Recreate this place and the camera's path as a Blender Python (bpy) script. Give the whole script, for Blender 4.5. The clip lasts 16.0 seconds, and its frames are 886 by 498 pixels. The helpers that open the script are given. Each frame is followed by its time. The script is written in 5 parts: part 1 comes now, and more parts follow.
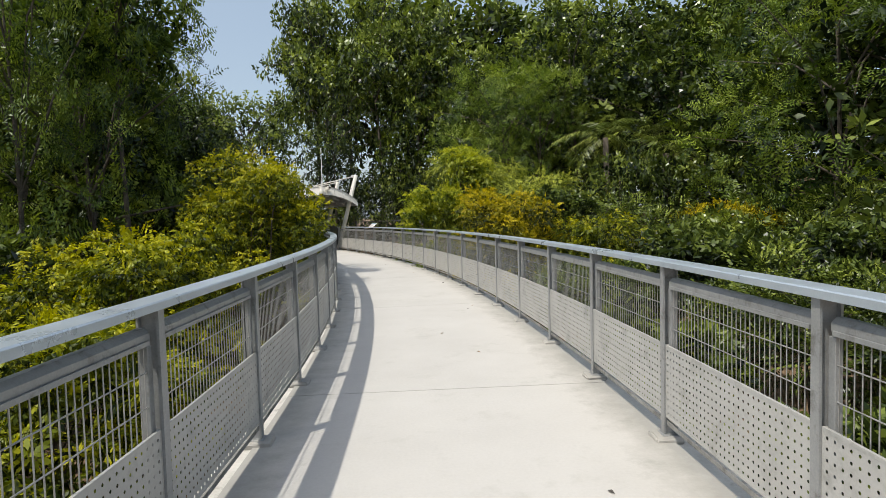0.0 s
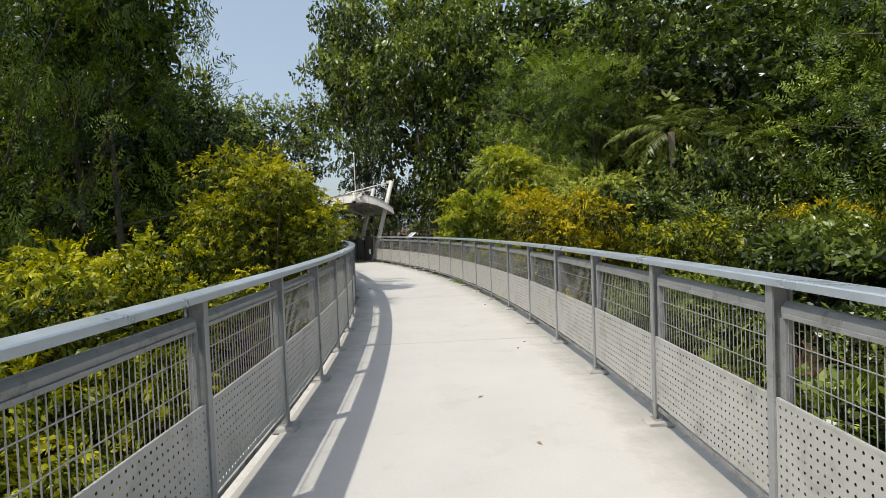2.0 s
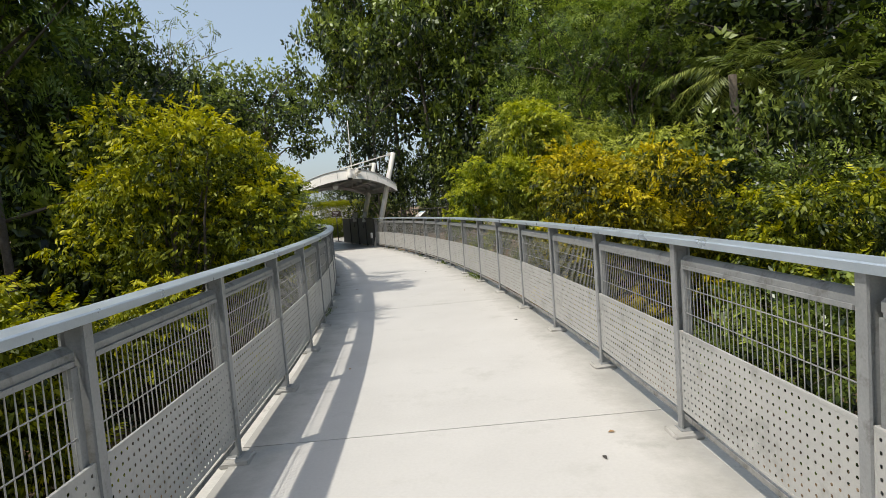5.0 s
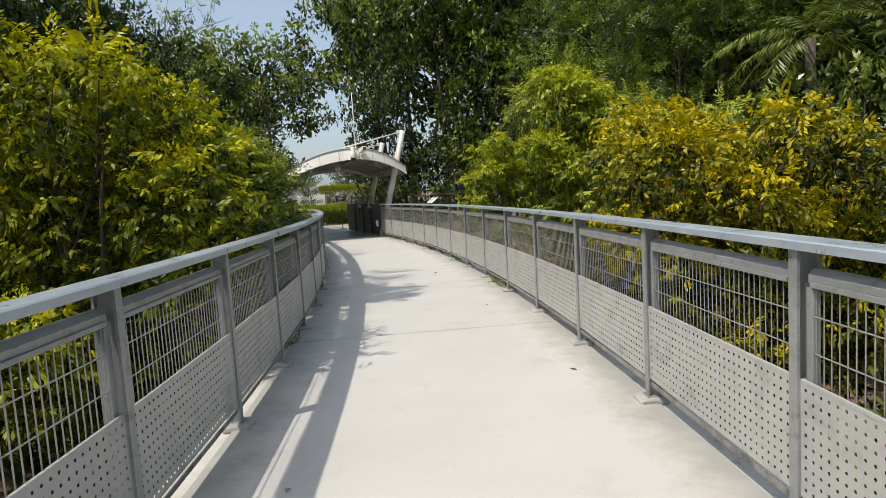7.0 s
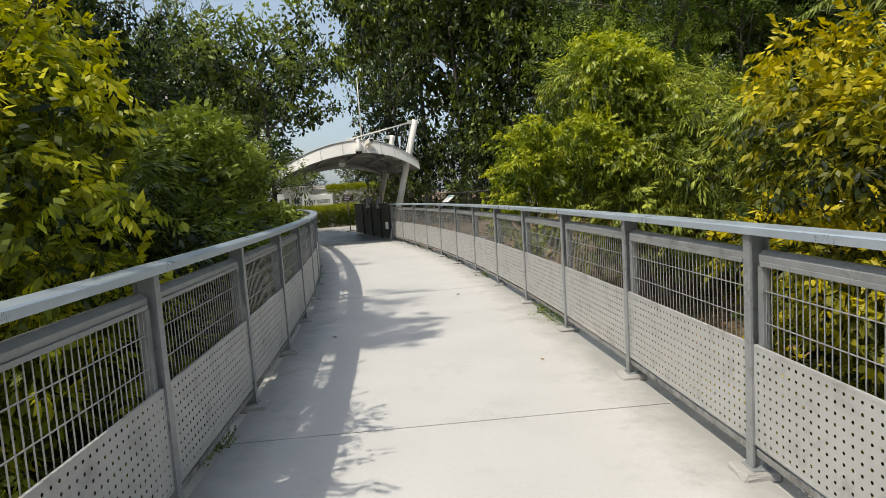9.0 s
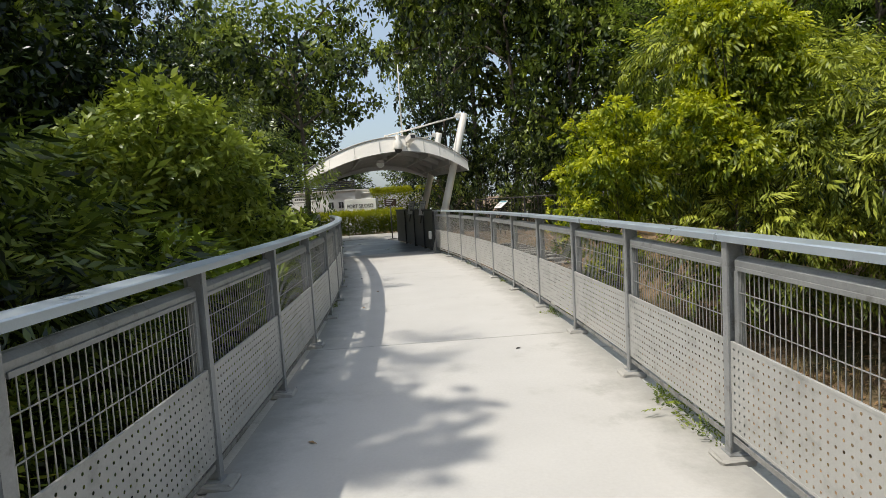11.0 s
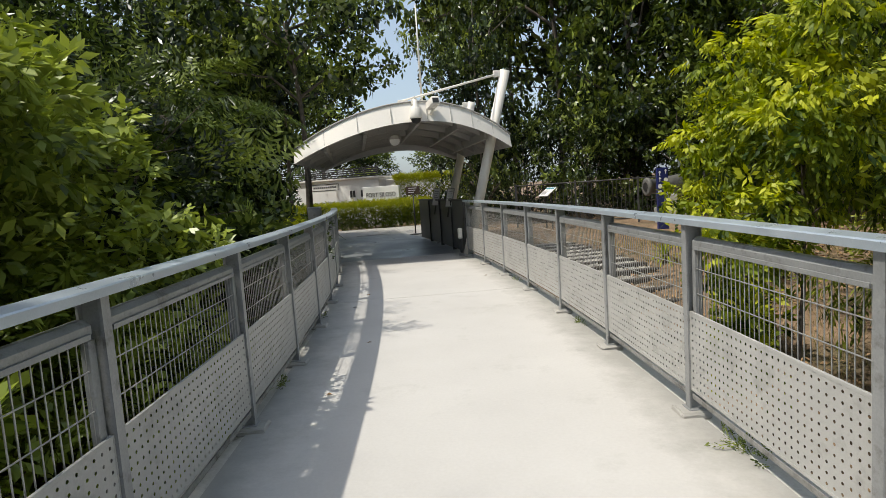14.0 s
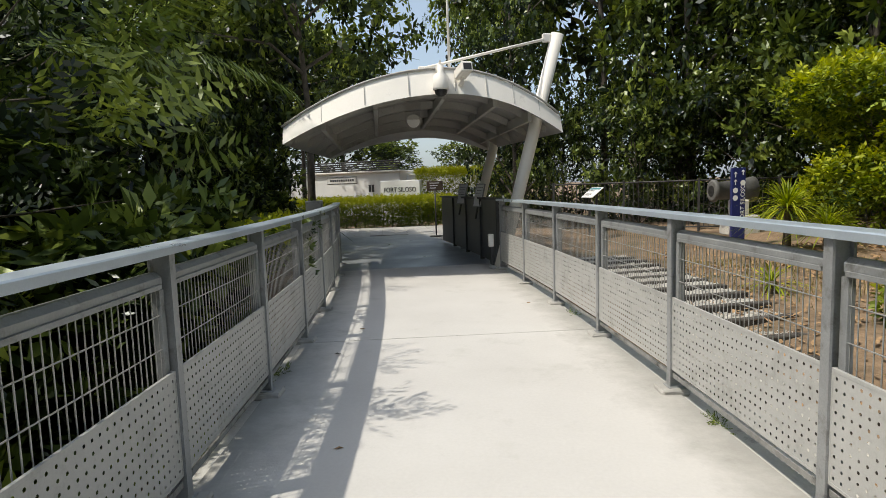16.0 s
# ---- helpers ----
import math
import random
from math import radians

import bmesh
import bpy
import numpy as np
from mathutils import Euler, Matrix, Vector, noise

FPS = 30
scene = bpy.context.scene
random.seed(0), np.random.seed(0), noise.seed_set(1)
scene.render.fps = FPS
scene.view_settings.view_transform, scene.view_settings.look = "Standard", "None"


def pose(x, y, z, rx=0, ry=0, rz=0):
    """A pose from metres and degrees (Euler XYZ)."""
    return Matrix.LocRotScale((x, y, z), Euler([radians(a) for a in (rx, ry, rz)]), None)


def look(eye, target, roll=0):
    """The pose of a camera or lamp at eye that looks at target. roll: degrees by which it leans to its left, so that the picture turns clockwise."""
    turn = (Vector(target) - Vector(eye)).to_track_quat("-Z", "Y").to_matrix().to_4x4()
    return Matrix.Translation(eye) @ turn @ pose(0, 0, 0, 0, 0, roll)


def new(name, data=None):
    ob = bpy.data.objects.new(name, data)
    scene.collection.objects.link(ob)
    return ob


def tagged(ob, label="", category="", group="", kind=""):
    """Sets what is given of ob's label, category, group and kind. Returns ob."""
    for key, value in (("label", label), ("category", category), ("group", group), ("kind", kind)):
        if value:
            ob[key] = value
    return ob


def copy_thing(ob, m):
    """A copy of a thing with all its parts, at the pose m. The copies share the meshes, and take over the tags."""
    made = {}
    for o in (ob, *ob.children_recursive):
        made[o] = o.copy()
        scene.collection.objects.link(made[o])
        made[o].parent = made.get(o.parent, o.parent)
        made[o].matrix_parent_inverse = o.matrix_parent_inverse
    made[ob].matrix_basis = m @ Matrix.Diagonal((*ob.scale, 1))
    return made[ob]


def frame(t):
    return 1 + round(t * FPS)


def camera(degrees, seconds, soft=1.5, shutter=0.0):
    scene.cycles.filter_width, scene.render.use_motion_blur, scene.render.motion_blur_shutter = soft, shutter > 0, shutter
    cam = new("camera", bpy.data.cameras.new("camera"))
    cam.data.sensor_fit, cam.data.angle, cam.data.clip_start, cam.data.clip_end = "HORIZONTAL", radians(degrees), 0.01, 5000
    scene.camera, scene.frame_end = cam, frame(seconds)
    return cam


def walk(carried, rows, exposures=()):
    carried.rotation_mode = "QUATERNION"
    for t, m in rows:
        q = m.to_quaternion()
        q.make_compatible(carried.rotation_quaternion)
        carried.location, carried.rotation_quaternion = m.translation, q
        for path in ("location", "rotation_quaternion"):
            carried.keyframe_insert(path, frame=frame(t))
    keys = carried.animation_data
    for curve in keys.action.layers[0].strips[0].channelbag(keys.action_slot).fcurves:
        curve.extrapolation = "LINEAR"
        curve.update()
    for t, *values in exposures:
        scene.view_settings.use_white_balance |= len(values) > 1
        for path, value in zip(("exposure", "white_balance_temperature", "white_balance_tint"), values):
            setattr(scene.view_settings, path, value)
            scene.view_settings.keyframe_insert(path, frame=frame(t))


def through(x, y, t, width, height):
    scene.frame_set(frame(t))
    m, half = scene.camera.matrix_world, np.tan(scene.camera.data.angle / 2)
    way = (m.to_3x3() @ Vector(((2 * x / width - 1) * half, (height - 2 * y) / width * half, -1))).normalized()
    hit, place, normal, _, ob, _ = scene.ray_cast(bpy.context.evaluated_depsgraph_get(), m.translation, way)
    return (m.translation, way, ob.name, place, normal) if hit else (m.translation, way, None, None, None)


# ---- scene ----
cam = camera(73.8, 16.0, soft=0.85)
PATH = [
    (0, (1.059, 1.49, 1.491), (1.251, 3.478, 1.385), -1.5),
    (0.5, (1.143, 2.074, 1.471), (1.3, 4.067, 1.414), -3.2),
    (1, (1.19, 2.737, 1.471), (1.333, 4.731, 1.402), -2.7),
    (1.5, (1.347, 3.326, 1.473), (1.431, 5.323, 1.398), -4.5),
    (2, (1.371, 4.019, 1.453), (1.412, 6.017, 1.382), -2.2),
    (2.5, (1.422, 4.656, 1.466), (1.349, 6.653, 1.382), -5.0),
    (3, (1.485, 5.287, 1.464), (1.306, 7.279, 1.406), -3.2),
    (3.5, (1.515, 5.884, 1.482), (1.348, 7.877, 1.436), -4.5),
    (4, (1.566, 6.508, 1.461), (1.522, 8.507, 1.427), -4.5),
    (4.2, (1.587, 6.754, 1.462), (1.578, 8.751, 1.354), -5.1),
    (5.25, (1.56, 8.08, 1.46), (1.54, 10.075, 1.31), -4.2),
    (6.3, (1.523, 9.407, 1.451), (1.491, 11.397, 1.258), -3.4),
    (6.5, (1.56, 9.676, 1.441), (1.485, 11.665, 1.245), -3.3),
    (7, (1.513, 10.376, 1.437), (1.451, 12.366, 1.248), -3.5),
    (7.5, (1.524, 10.959, 1.424), (1.442, 12.947, 1.23), -2.7),
    (8, (1.432, 11.677, 1.412), (1.389, 13.668, 1.236), -3.5),
    (8.5, (1.394, 12.298, 1.402), (1.316, 14.285, 1.197), -3.0),
    (9, (1.301, 12.941, 1.417), (1.192, 14.929, 1.227), -3.8),
    (9.5, (1.323, 13.589, 1.387), (1.137, 15.571, 1.199), -4.6),
    (10, (1.207, 14.31, 1.402), (1.066, 16.3, 1.258), -3.4),
    (10.2, (1.244, 14.552, 1.408), (1.015, 16.534, 1.27), -3.7),
    (11.25, (1.09, 15.84, 1.44), (0.81, 17.81, 1.26), -3.4),
    (12.3, (0.908, 17.11, 1.466), (0.574, 19.069, 1.241), -3.1),
    (12.5, (0.867, 17.421, 1.432), (0.51, 19.379, 1.226), -3.3),
    (13, (0.795, 18.132, 1.431), (0.591, 20.111, 1.23), -3.9),
    (13.5, (0.68, 18.79, 1.42), (0.355, 20.75, 1.195), -4.6),
    (14, (0.571, 19.471, 1.437), (0.184, 21.423, 1.236), -3.9),
    (14.5, (0.459, 20.081, 1.421), (-0.027, 22.014, 1.252), -4.2),
    (15, (0.301, 20.763, 1.428), (-0.097, 22.716, 1.253), -2.7),
    (15.5, (0.154, 21.364, 1.402), (-0.315, 23.297, 1.198), -2.4),
    (16, (-0.001, 22.01, 1.379), (-0.459, 23.946, 1.175), -1.9),
]
walk(cam, [(t, look(eye, target, roll)) for t, eye, target, roll in PATH], exposures=[(0, -0.24, 6780, 8), (9, -0.24, 6780, 8), (12.5, -0.17, 6780, 8), (16, -0.14, 6780, 8)])

# ---- light ----
SUN_EL, SUN_AZ = 59.0, (-0.83, -0.558)
world = bpy.data.worlds.new("sky")
scene.world = world
world.use_nodes = True
wn = world.node_tree
wbg = wn.nodes["Background"]
wsky = wn.nodes.new("ShaderNodeTexSky")
wsky.sky_type = "NISHITA"
wsky.sun_disc = False
wsky.sun_elevation = radians(SUN_EL)
wsky.sun_rotation = math.atan2(SUN_AZ[0], SUN_AZ[1])
wsky.air_density, wsky.dust_density, wsky.ozone_density = 1.0, 3.0, 1.0
# humid haze whitens the whole sky evenly
whaze = wn.nodes.new("ShaderNodeMix")
whaze.data_type, whaze.blend_type = "RGBA", "ADD"
whaze.inputs[0].default_value = 1.0
whaze.inputs[7].default_value = (2.2, 2.65, 3.15, 1)
wn.links.new(wsky.outputs[0], whaze.inputs[6])
wn.links.new(whaze.outputs[2], wbg.inputs[0])
wbg.inputs[1].default_value = 0.125
sun_data = bpy.data.lights.new("sun", "SUN")
sun_data.energy, sun_data.angle, sun_data.color = 4.2, radians(0.8), (1.0, 0.95, 0.87)
sun = new("sun", sun_data)
cel = math.cos(radians(SUN_EL))
sun.matrix_world = look((SUN_AZ[0] * cel * 60, SUN_AZ[1] * cel * 60, 60 * math.sin(radians(SUN_EL))), (0, 0, 0))


# ---- materials ----
def mat(name, rough=0.6, metal=0.0):
    m = bpy.data.materials.new(name)
    m.use_nodes = True
    b = m.node_tree.nodes["Principled BSDF"]
    b.inputs["Roughness"].default_value = rough
    b.inputs["Metallic"].default_value = metal
    return m, m.node_tree, b


def node(nt, kind, **values):
    n = nt.nodes.new("ShaderNode" + kind)
    for key, value in values.items():
        n.inputs[key].default_value = value
    return n


def ramp(nt, source, stops):
    n = nt.nodes.new("ShaderNodeValToRGB")
    while len(n.color_ramp.elements) < len(stops):
        n.color_ramp.elements.new(0.5)
    for e, (p, c) in zip(n.color_ramp.elements, stops):
        e.position, e.color = p, (*c, 1)
    nt.links.new(source, n.inputs[0])
    return n.outputs[0]


def noisy(name, stops, scale, rough=0.6, metal=0.0, bump=0.2, fine=60.0, stain=None, depth=0.004, rough_stops=None):
    """A surface with a coarse stain pattern, a fine grain and a bump, in object space of the world."""
    m, nt, b = mat(name, rough, metal)
    geo = node(nt, "NewGeometry")
    big = node(nt, "TexNoise", Scale=scale, Detail=6.0, Roughness=0.62)
    small = node(nt, "TexNoise", Scale=fine, Detail=3.0, Roughness=0.6)
    for n in (big, small):
        nt.links.new(geo.outputs["Position"], n.inputs["Vector"])
    mix = node(nt, "Mix")
    mix.inputs[0].default_value = 0.35
    nt.links.new(big.outputs[0], mix.inputs[2])
    nt.links.new(small.outputs[0], mix.inputs[3])
    col = ramp(nt, mix.outputs[0], stops)
    if stain:
        sn = node(nt, "TexNoise", Scale=stain[1], Detail=8.0, Roughness=0.7)
        nt.links.new(geo.outputs["Position"], sn.inputs["Vector"])
        f = ramp(nt, sn.outputs[0], [(stain[2], (0, 0, 0)), (stain[3], (1, 1, 1))])
        mx = nt.nodes.new("ShaderNodeMix")
        mx.data_type = "RGBA"
        nt.links.new(f, mx.inputs[0])
        nt.links.new(col, mx.inputs[6])
        mx.inputs[7].default_value = (*stain[0], 1)
        col = mx.outputs[2]
    nt.links.new(col, b.inputs["Base Color"])
    if rough_stops:
        nt.links.new(ramp(nt, big.outputs[0], [(p, (v, v, v)) for p, v in rough_stops]), b.inputs["Roughness"])
    bp = node(nt, "Bump", Strength=bump, Distance=depth)
    nt.links.new(small.outputs[0], bp.inputs["Height"])
    nt.links.new(bp.outputs[0], b.inputs["Normal"])
    return m


def leaf_mat(name, deep, mid, young, through=0.35, gloss=0.5, wax=0.02):
    """Leaves: colour by tone, from young outer growth to painted crown shade, with a jitter leaf by leaf, light passing
    through, a waxy gloss.
    """
    m = bpy.data.materials.new(name)
    m.use_nodes = True
    nt = m.node_tree
    nt.nodes.clear()
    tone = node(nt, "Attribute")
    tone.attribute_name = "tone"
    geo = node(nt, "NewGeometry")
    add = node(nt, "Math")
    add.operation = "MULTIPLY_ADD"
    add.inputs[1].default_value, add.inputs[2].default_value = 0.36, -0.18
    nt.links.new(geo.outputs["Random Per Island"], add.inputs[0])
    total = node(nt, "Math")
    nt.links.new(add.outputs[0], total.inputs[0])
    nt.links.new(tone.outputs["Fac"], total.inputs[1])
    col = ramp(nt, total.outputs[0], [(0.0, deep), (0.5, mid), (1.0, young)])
    dif, tra, glo = node(nt, "BsdfDiffuse"), node(nt, "BsdfTranslucent"), node(nt, "BsdfGlossy")
    glo.inputs["Roughness"].default_value = gloss
    glo.inputs["Color"].default_value = (0.9, 0.95, 1, 1)
    gain = node(nt, "HueSaturation", Saturation=1.1, Value=1.25)
    nt.links.new(col, gain.inputs["Color"])
    nt.links.new(col, dif.inputs["Color"])
    nt.links.new(gain.outputs[0], tra.inputs["Color"])
    m1, m2 = node(nt, "MixShader", Fac=through), node(nt, "MixShader", Fac=wax)
    nt.links.new(dif.outputs[0], m1.inputs[1])
    nt.links.new(tra.outputs[0], m1.inputs[2])
    nt.links.new(m1.outputs[0], m2.inputs[1])
    nt.links.new(glo.outputs[0], m2.inputs[2])
    out = node(nt, "OutputMaterial")
    nt.links.new(m2.outputs[0], out.inputs[0])
    return m


CONCRETE = noisy("painted_concrete", [(0.3, (0.475, 0.46, 0.438)), (0.55, (0.53, 0.515, 0.492)), (0.8, (0.58, 0.565, 0.542))], 0.9, 0.75, bump=0.25, fine=45,
                 stain=((0.42, 0.41, 0.38), 1.6, 0.56, 0.76))


def kerb_dirt(m, middle, half):
    """Grime that gathers along the two edges of the deck, broken up by noise."""
    nt = m.node_tree
    b = nt.nodes["Principled BSDF"]
    old = b.inputs["Base Color"].links[0].from_socket
    geo = node(nt, "NewGeometry")
    off = node(nt, "VectorMath")
    off.operation = "SUBTRACT"
    off.inputs[1].default_value = (-62.556, 8.546, 0)
    flat_ = node(nt, "VectorMath")
    flat_.operation = "MULTIPLY"
    flat_.inputs[1].default_value = (1, 1, 0)
    size = node(nt, "VectorMath")
    size.operation = "LENGTH"
    nt.links.new(geo.outputs["Position"], off.inputs[0])
    nt.links.new(off.outputs[0], flat_.inputs[0])
    nt.links.new(flat_.outputs[0], size.inputs[0])
    d = node(nt, "Math")
    d.operation = "SUBTRACT"
    d.inputs[1].default_value = middle
    nt.links.new(size.outputs["Value"], d.inputs[0])
    a = node(nt, "Math")
    a.operation = "ABSOLUTE"
    nt.links.new(d.outputs[0], a.inputs[0])
    n = node(nt, "TexNoise", Scale=3.2, Detail=7.0, Roughness=0.7)
    nt.links.new(geo.outputs["Position"], n.inputs["Vector"])
    k = node(nt, "Math")
    k.operation = "MULTIPLY_ADD"
    k.inputs[1].default_value = 0.75
    nt.links.new(n.outputs[0], k.inputs[0])
    nt.links.new(a.outputs[0], k.inputs[2])
    rng_ = node(nt, "MapRange")
    rng_.inputs[1].default_value, rng_.inputs[2].default_value, rng_.inputs[4].default_value = half + 0.2, half + 0.56, 0.6
    nt.links.new(k.outputs[0], rng_.inputs[0])
    mx = nt.nodes.new("ShaderNodeMix")
    mx.data_type = "RGBA"
    nt.links.new(rng_.outputs[0], mx.inputs[0])
    nt.links.new(old, mx.inputs[6])
    mx.inputs[7].default_value = (0.23, 0.225, 0.205, 1)
    nt.links.new(mx.outputs[2], b.inputs["Base Color"])


kerb_dirt(CONCRETE, 64.15, 1.15)
EDGE = noisy("worn_concrete_edge", [(0.3, (0.42, 0.41, 0.38)), (0.7, (0.62, 0.61, 0.58))], 3.0, 0.85, bump=0.5, fine=50, stain=((0.22, 0.21, 0.19), 5.0, 0.58, 0.72))
STEEL = noisy("galvanised_steel", [(0.3, (0.23, 0.24, 0.245)), (0.55, (0.30, 0.31, 0.315)), (0.8, (0.40, 0.405, 0.40))], 7.0, 0.5, 0.25, bump=0.12, fine=90,
              stain=((0.15, 0.148, 0.14), 9.0, 0.54, 0.70), rough_stops=((0.3, 0.36), (0.7, 0.55)))
# Blue in the colours stands in for sky reflected on the rail.
RAIL = noisy("brushed_handrail", [(0.3, (0.44, 0.51, 0.58)), (0.7, (0.56, 0.63, 0.70))], 4.0, 0.3, 0.45, bump=0.04, fine=150, rough_stops=((0.3, 0.24), (0.7, 0.42)))
SHEET = noisy("perforated_sheet", [(0.3, (0.38, 0.38, 0.37)), (0.7, (0.47, 0.47, 0.455))], 3.0, 0.5, 0.12, bump=0.08, fine=120, stain=((0.28, 0.28, 0.265), 5.0, 0.52, 0.72))
TOE = noisy("dirty_toe_steel", [(0.3, (0.16, 0.16, 0.155)), (0.55, (0.26, 0.26, 0.25)), (0.8, (0.36, 0.355, 0.34))], 8.0, 0.75, 0.1, bump=0.3, fine=60, stain=((0.05, 0.048, 0.04), 6.0, 0.5, 0.7))
WIRE = noisy("galvanised_wire", [(0.3, (0.32, 0.32, 0.315)), (0.7, (0.48, 0.48, 0.47))], 8.0, 0.42, 0.5, bump=0.05)
ROOFWHITE = noisy("white_roof_paint", [(0.3, (0.78, 0.75, 0.69)), (0.7, (0.86, 0.83, 0.77))], 1.5, 0.5, bump=0.1, stain=((0.42, 0.41, 0.37), 3.0, 0.6, 0.8))
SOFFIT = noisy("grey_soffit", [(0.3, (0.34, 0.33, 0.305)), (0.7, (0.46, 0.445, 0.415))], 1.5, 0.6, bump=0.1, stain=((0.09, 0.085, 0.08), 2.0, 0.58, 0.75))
DARKPANEL = noisy("dark_panel", [(0.3, (0.028, 0.029, 0.031)), (0.7, (0.055, 0.056, 0.06))], 2.0, 0.4, bump=0.05)
BLACK = noisy("black_paint", [(0.3, (0.012, 0.012, 0.012)), (0.7, (0.03, 0.03, 0.03))], 5.0, 0.45)
DARKSTEEL = noisy("dark_steel", [(0.3, (0.03, 0.03, 0.03)), (0.7, (0.065, 0.065, 0.065))], 5.0, 0.55, 0.2)
WHITE = noisy("white_paint", [(0.3, (0.78, 0.78, 0.76)), (0.7, (0.86, 0.86, 0.84))], 2.0, 0.55, bump=0.1)
SIGNWHITE = noisy("white_sign", [(0.3, (0.74, 0.74, 0.72)), (0.7, (0.82, 0.82, 0.80))], 4.0, 0.45)
BLUE = noisy("blue_sign", [(0.3, (0.012, 0.018, 0.10)), (0.7, (0.02, 0.03, 0.15))], 4.0, 0.4)
LETTER = noisy("dark_letter", [(0.3, (0.02, 0.02, 0.025)), (0.7, (0.04, 0.04, 0.05))], 10.0, 0.5)
SOIL = noisy("forest_soil", [(0.3, (0.09, 0.064, 0.04)), (0.5, (0.21, 0.145, 0.09)), (0.75, (0.36, 0.25, 0.16))], 1.3, 0.95, bump=0.8, fine=14, depth=0.03,
             stain=((0.05, 0.065, 0.025), 0.5, 0.52, 0.68))
GRAVEL = noisy("gravel", [(0.3, (0.34, 0.33, 0.30)), (0.7, (0.58, 0.56, 0.52))], 9.0, 0.9, bump=0.9, fine=40, depth=0.02)
SLEEPER = noisy("dark_sleeper", [(0.3, (0.035, 0.030, 0.026)), (0.7, (0.09, 0.08, 0.07))], 6.0, 0.85, bump=0.5, fine=60)
PAVING = noisy("plaza_paving", [(0.3, (0.32, 0.31, 0.29)), (0.7, (0.45, 0.44, 0.42))], 2.0, 0.8, bump=0.3)
BARK = noisy("bark", [(0.3, (0.055, 0.045, 0.035)), (0.6, (0.12, 0.10, 0.08)), (0.8, (0.20, 0.18, 0.15))], 7.0, 0.9, bump=0.9, fine=30, depth=0.02)
PALEBARK = noisy("pale_bark", [(0.3, (0.16, 0.14, 0.12)), (0.7, (0.34, 0.31, 0.27))], 6.0, 0.85, bump=0.6, fine=30, depth=0.01)
LITTER = noisy("dry_leaf", [(0.3, (0.22, 0.13, 0.06)), (0.7, (0.46, 0.30, 0.16))], 20.0, 0.8)

# First colour is near black: the dark of crown gaps put into the leaves.
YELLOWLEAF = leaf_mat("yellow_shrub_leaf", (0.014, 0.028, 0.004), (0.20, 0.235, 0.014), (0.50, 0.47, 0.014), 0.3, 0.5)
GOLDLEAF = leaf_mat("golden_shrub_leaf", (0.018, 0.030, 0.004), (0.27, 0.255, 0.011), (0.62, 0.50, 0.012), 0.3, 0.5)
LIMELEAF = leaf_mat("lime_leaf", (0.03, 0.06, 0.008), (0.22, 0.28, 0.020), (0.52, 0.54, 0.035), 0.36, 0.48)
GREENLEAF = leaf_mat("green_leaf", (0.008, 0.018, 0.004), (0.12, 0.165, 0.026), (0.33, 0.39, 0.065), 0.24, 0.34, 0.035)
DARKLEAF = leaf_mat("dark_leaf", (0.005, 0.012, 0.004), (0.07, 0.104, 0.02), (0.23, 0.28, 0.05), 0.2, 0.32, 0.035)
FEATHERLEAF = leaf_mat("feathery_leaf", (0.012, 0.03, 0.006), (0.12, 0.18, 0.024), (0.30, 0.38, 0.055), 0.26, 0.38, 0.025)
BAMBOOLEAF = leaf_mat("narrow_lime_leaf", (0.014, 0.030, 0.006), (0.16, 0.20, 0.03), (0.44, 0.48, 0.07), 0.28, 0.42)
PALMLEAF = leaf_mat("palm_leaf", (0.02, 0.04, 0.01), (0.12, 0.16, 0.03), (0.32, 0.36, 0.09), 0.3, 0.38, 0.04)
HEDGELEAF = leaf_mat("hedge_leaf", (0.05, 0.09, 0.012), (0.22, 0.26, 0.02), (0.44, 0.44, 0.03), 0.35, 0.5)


# ---- geometry helpers ----
def link(name, me, material, parent=None, label=""):
    if material and not me.materials:
        me.materials.append(material)
    ob = new(name, me)
    if parent:
        ob.parent = parent
    if label:
        ob["label"] = label
    return ob


def part(name, bm, material, parent, label=""):
    me = bpy.data.meshes.new(name)
    bm.normal_update()
    bm.to_mesh(me)
    bm.free()
    return link(name, me, material, parent, label)


def empty(name, m, label, category, group="", kind=""):
    ob = new(name)
    ob.matrix_basis = m
    return tagged(ob, label, category, group, kind)


def box(bm, lo, hi, bevel=0.0, m=None):
    v = bmesh.ops.create_cube(bm, size=1.0)["verts"]
    for p in v:
        p.co = Vector([lo[k] + (p.co[k] + 0.5) * (hi[k] - lo[k]) for k in range(3)])
    if bevel:
        es = list({e for p in v for e in p.link_edges})
        r = bmesh.ops.bevel(bm, geom=es, offset=bevel, segments=1, affect="EDGES")
        v = list({p for f in r["faces"] for p in f.verts} | {p for p in v if p.is_valid})
    if m is not None:
        bmesh.ops.transform(bm, matrix=m, verts=[p for p in v if p.is_valid])
    return v


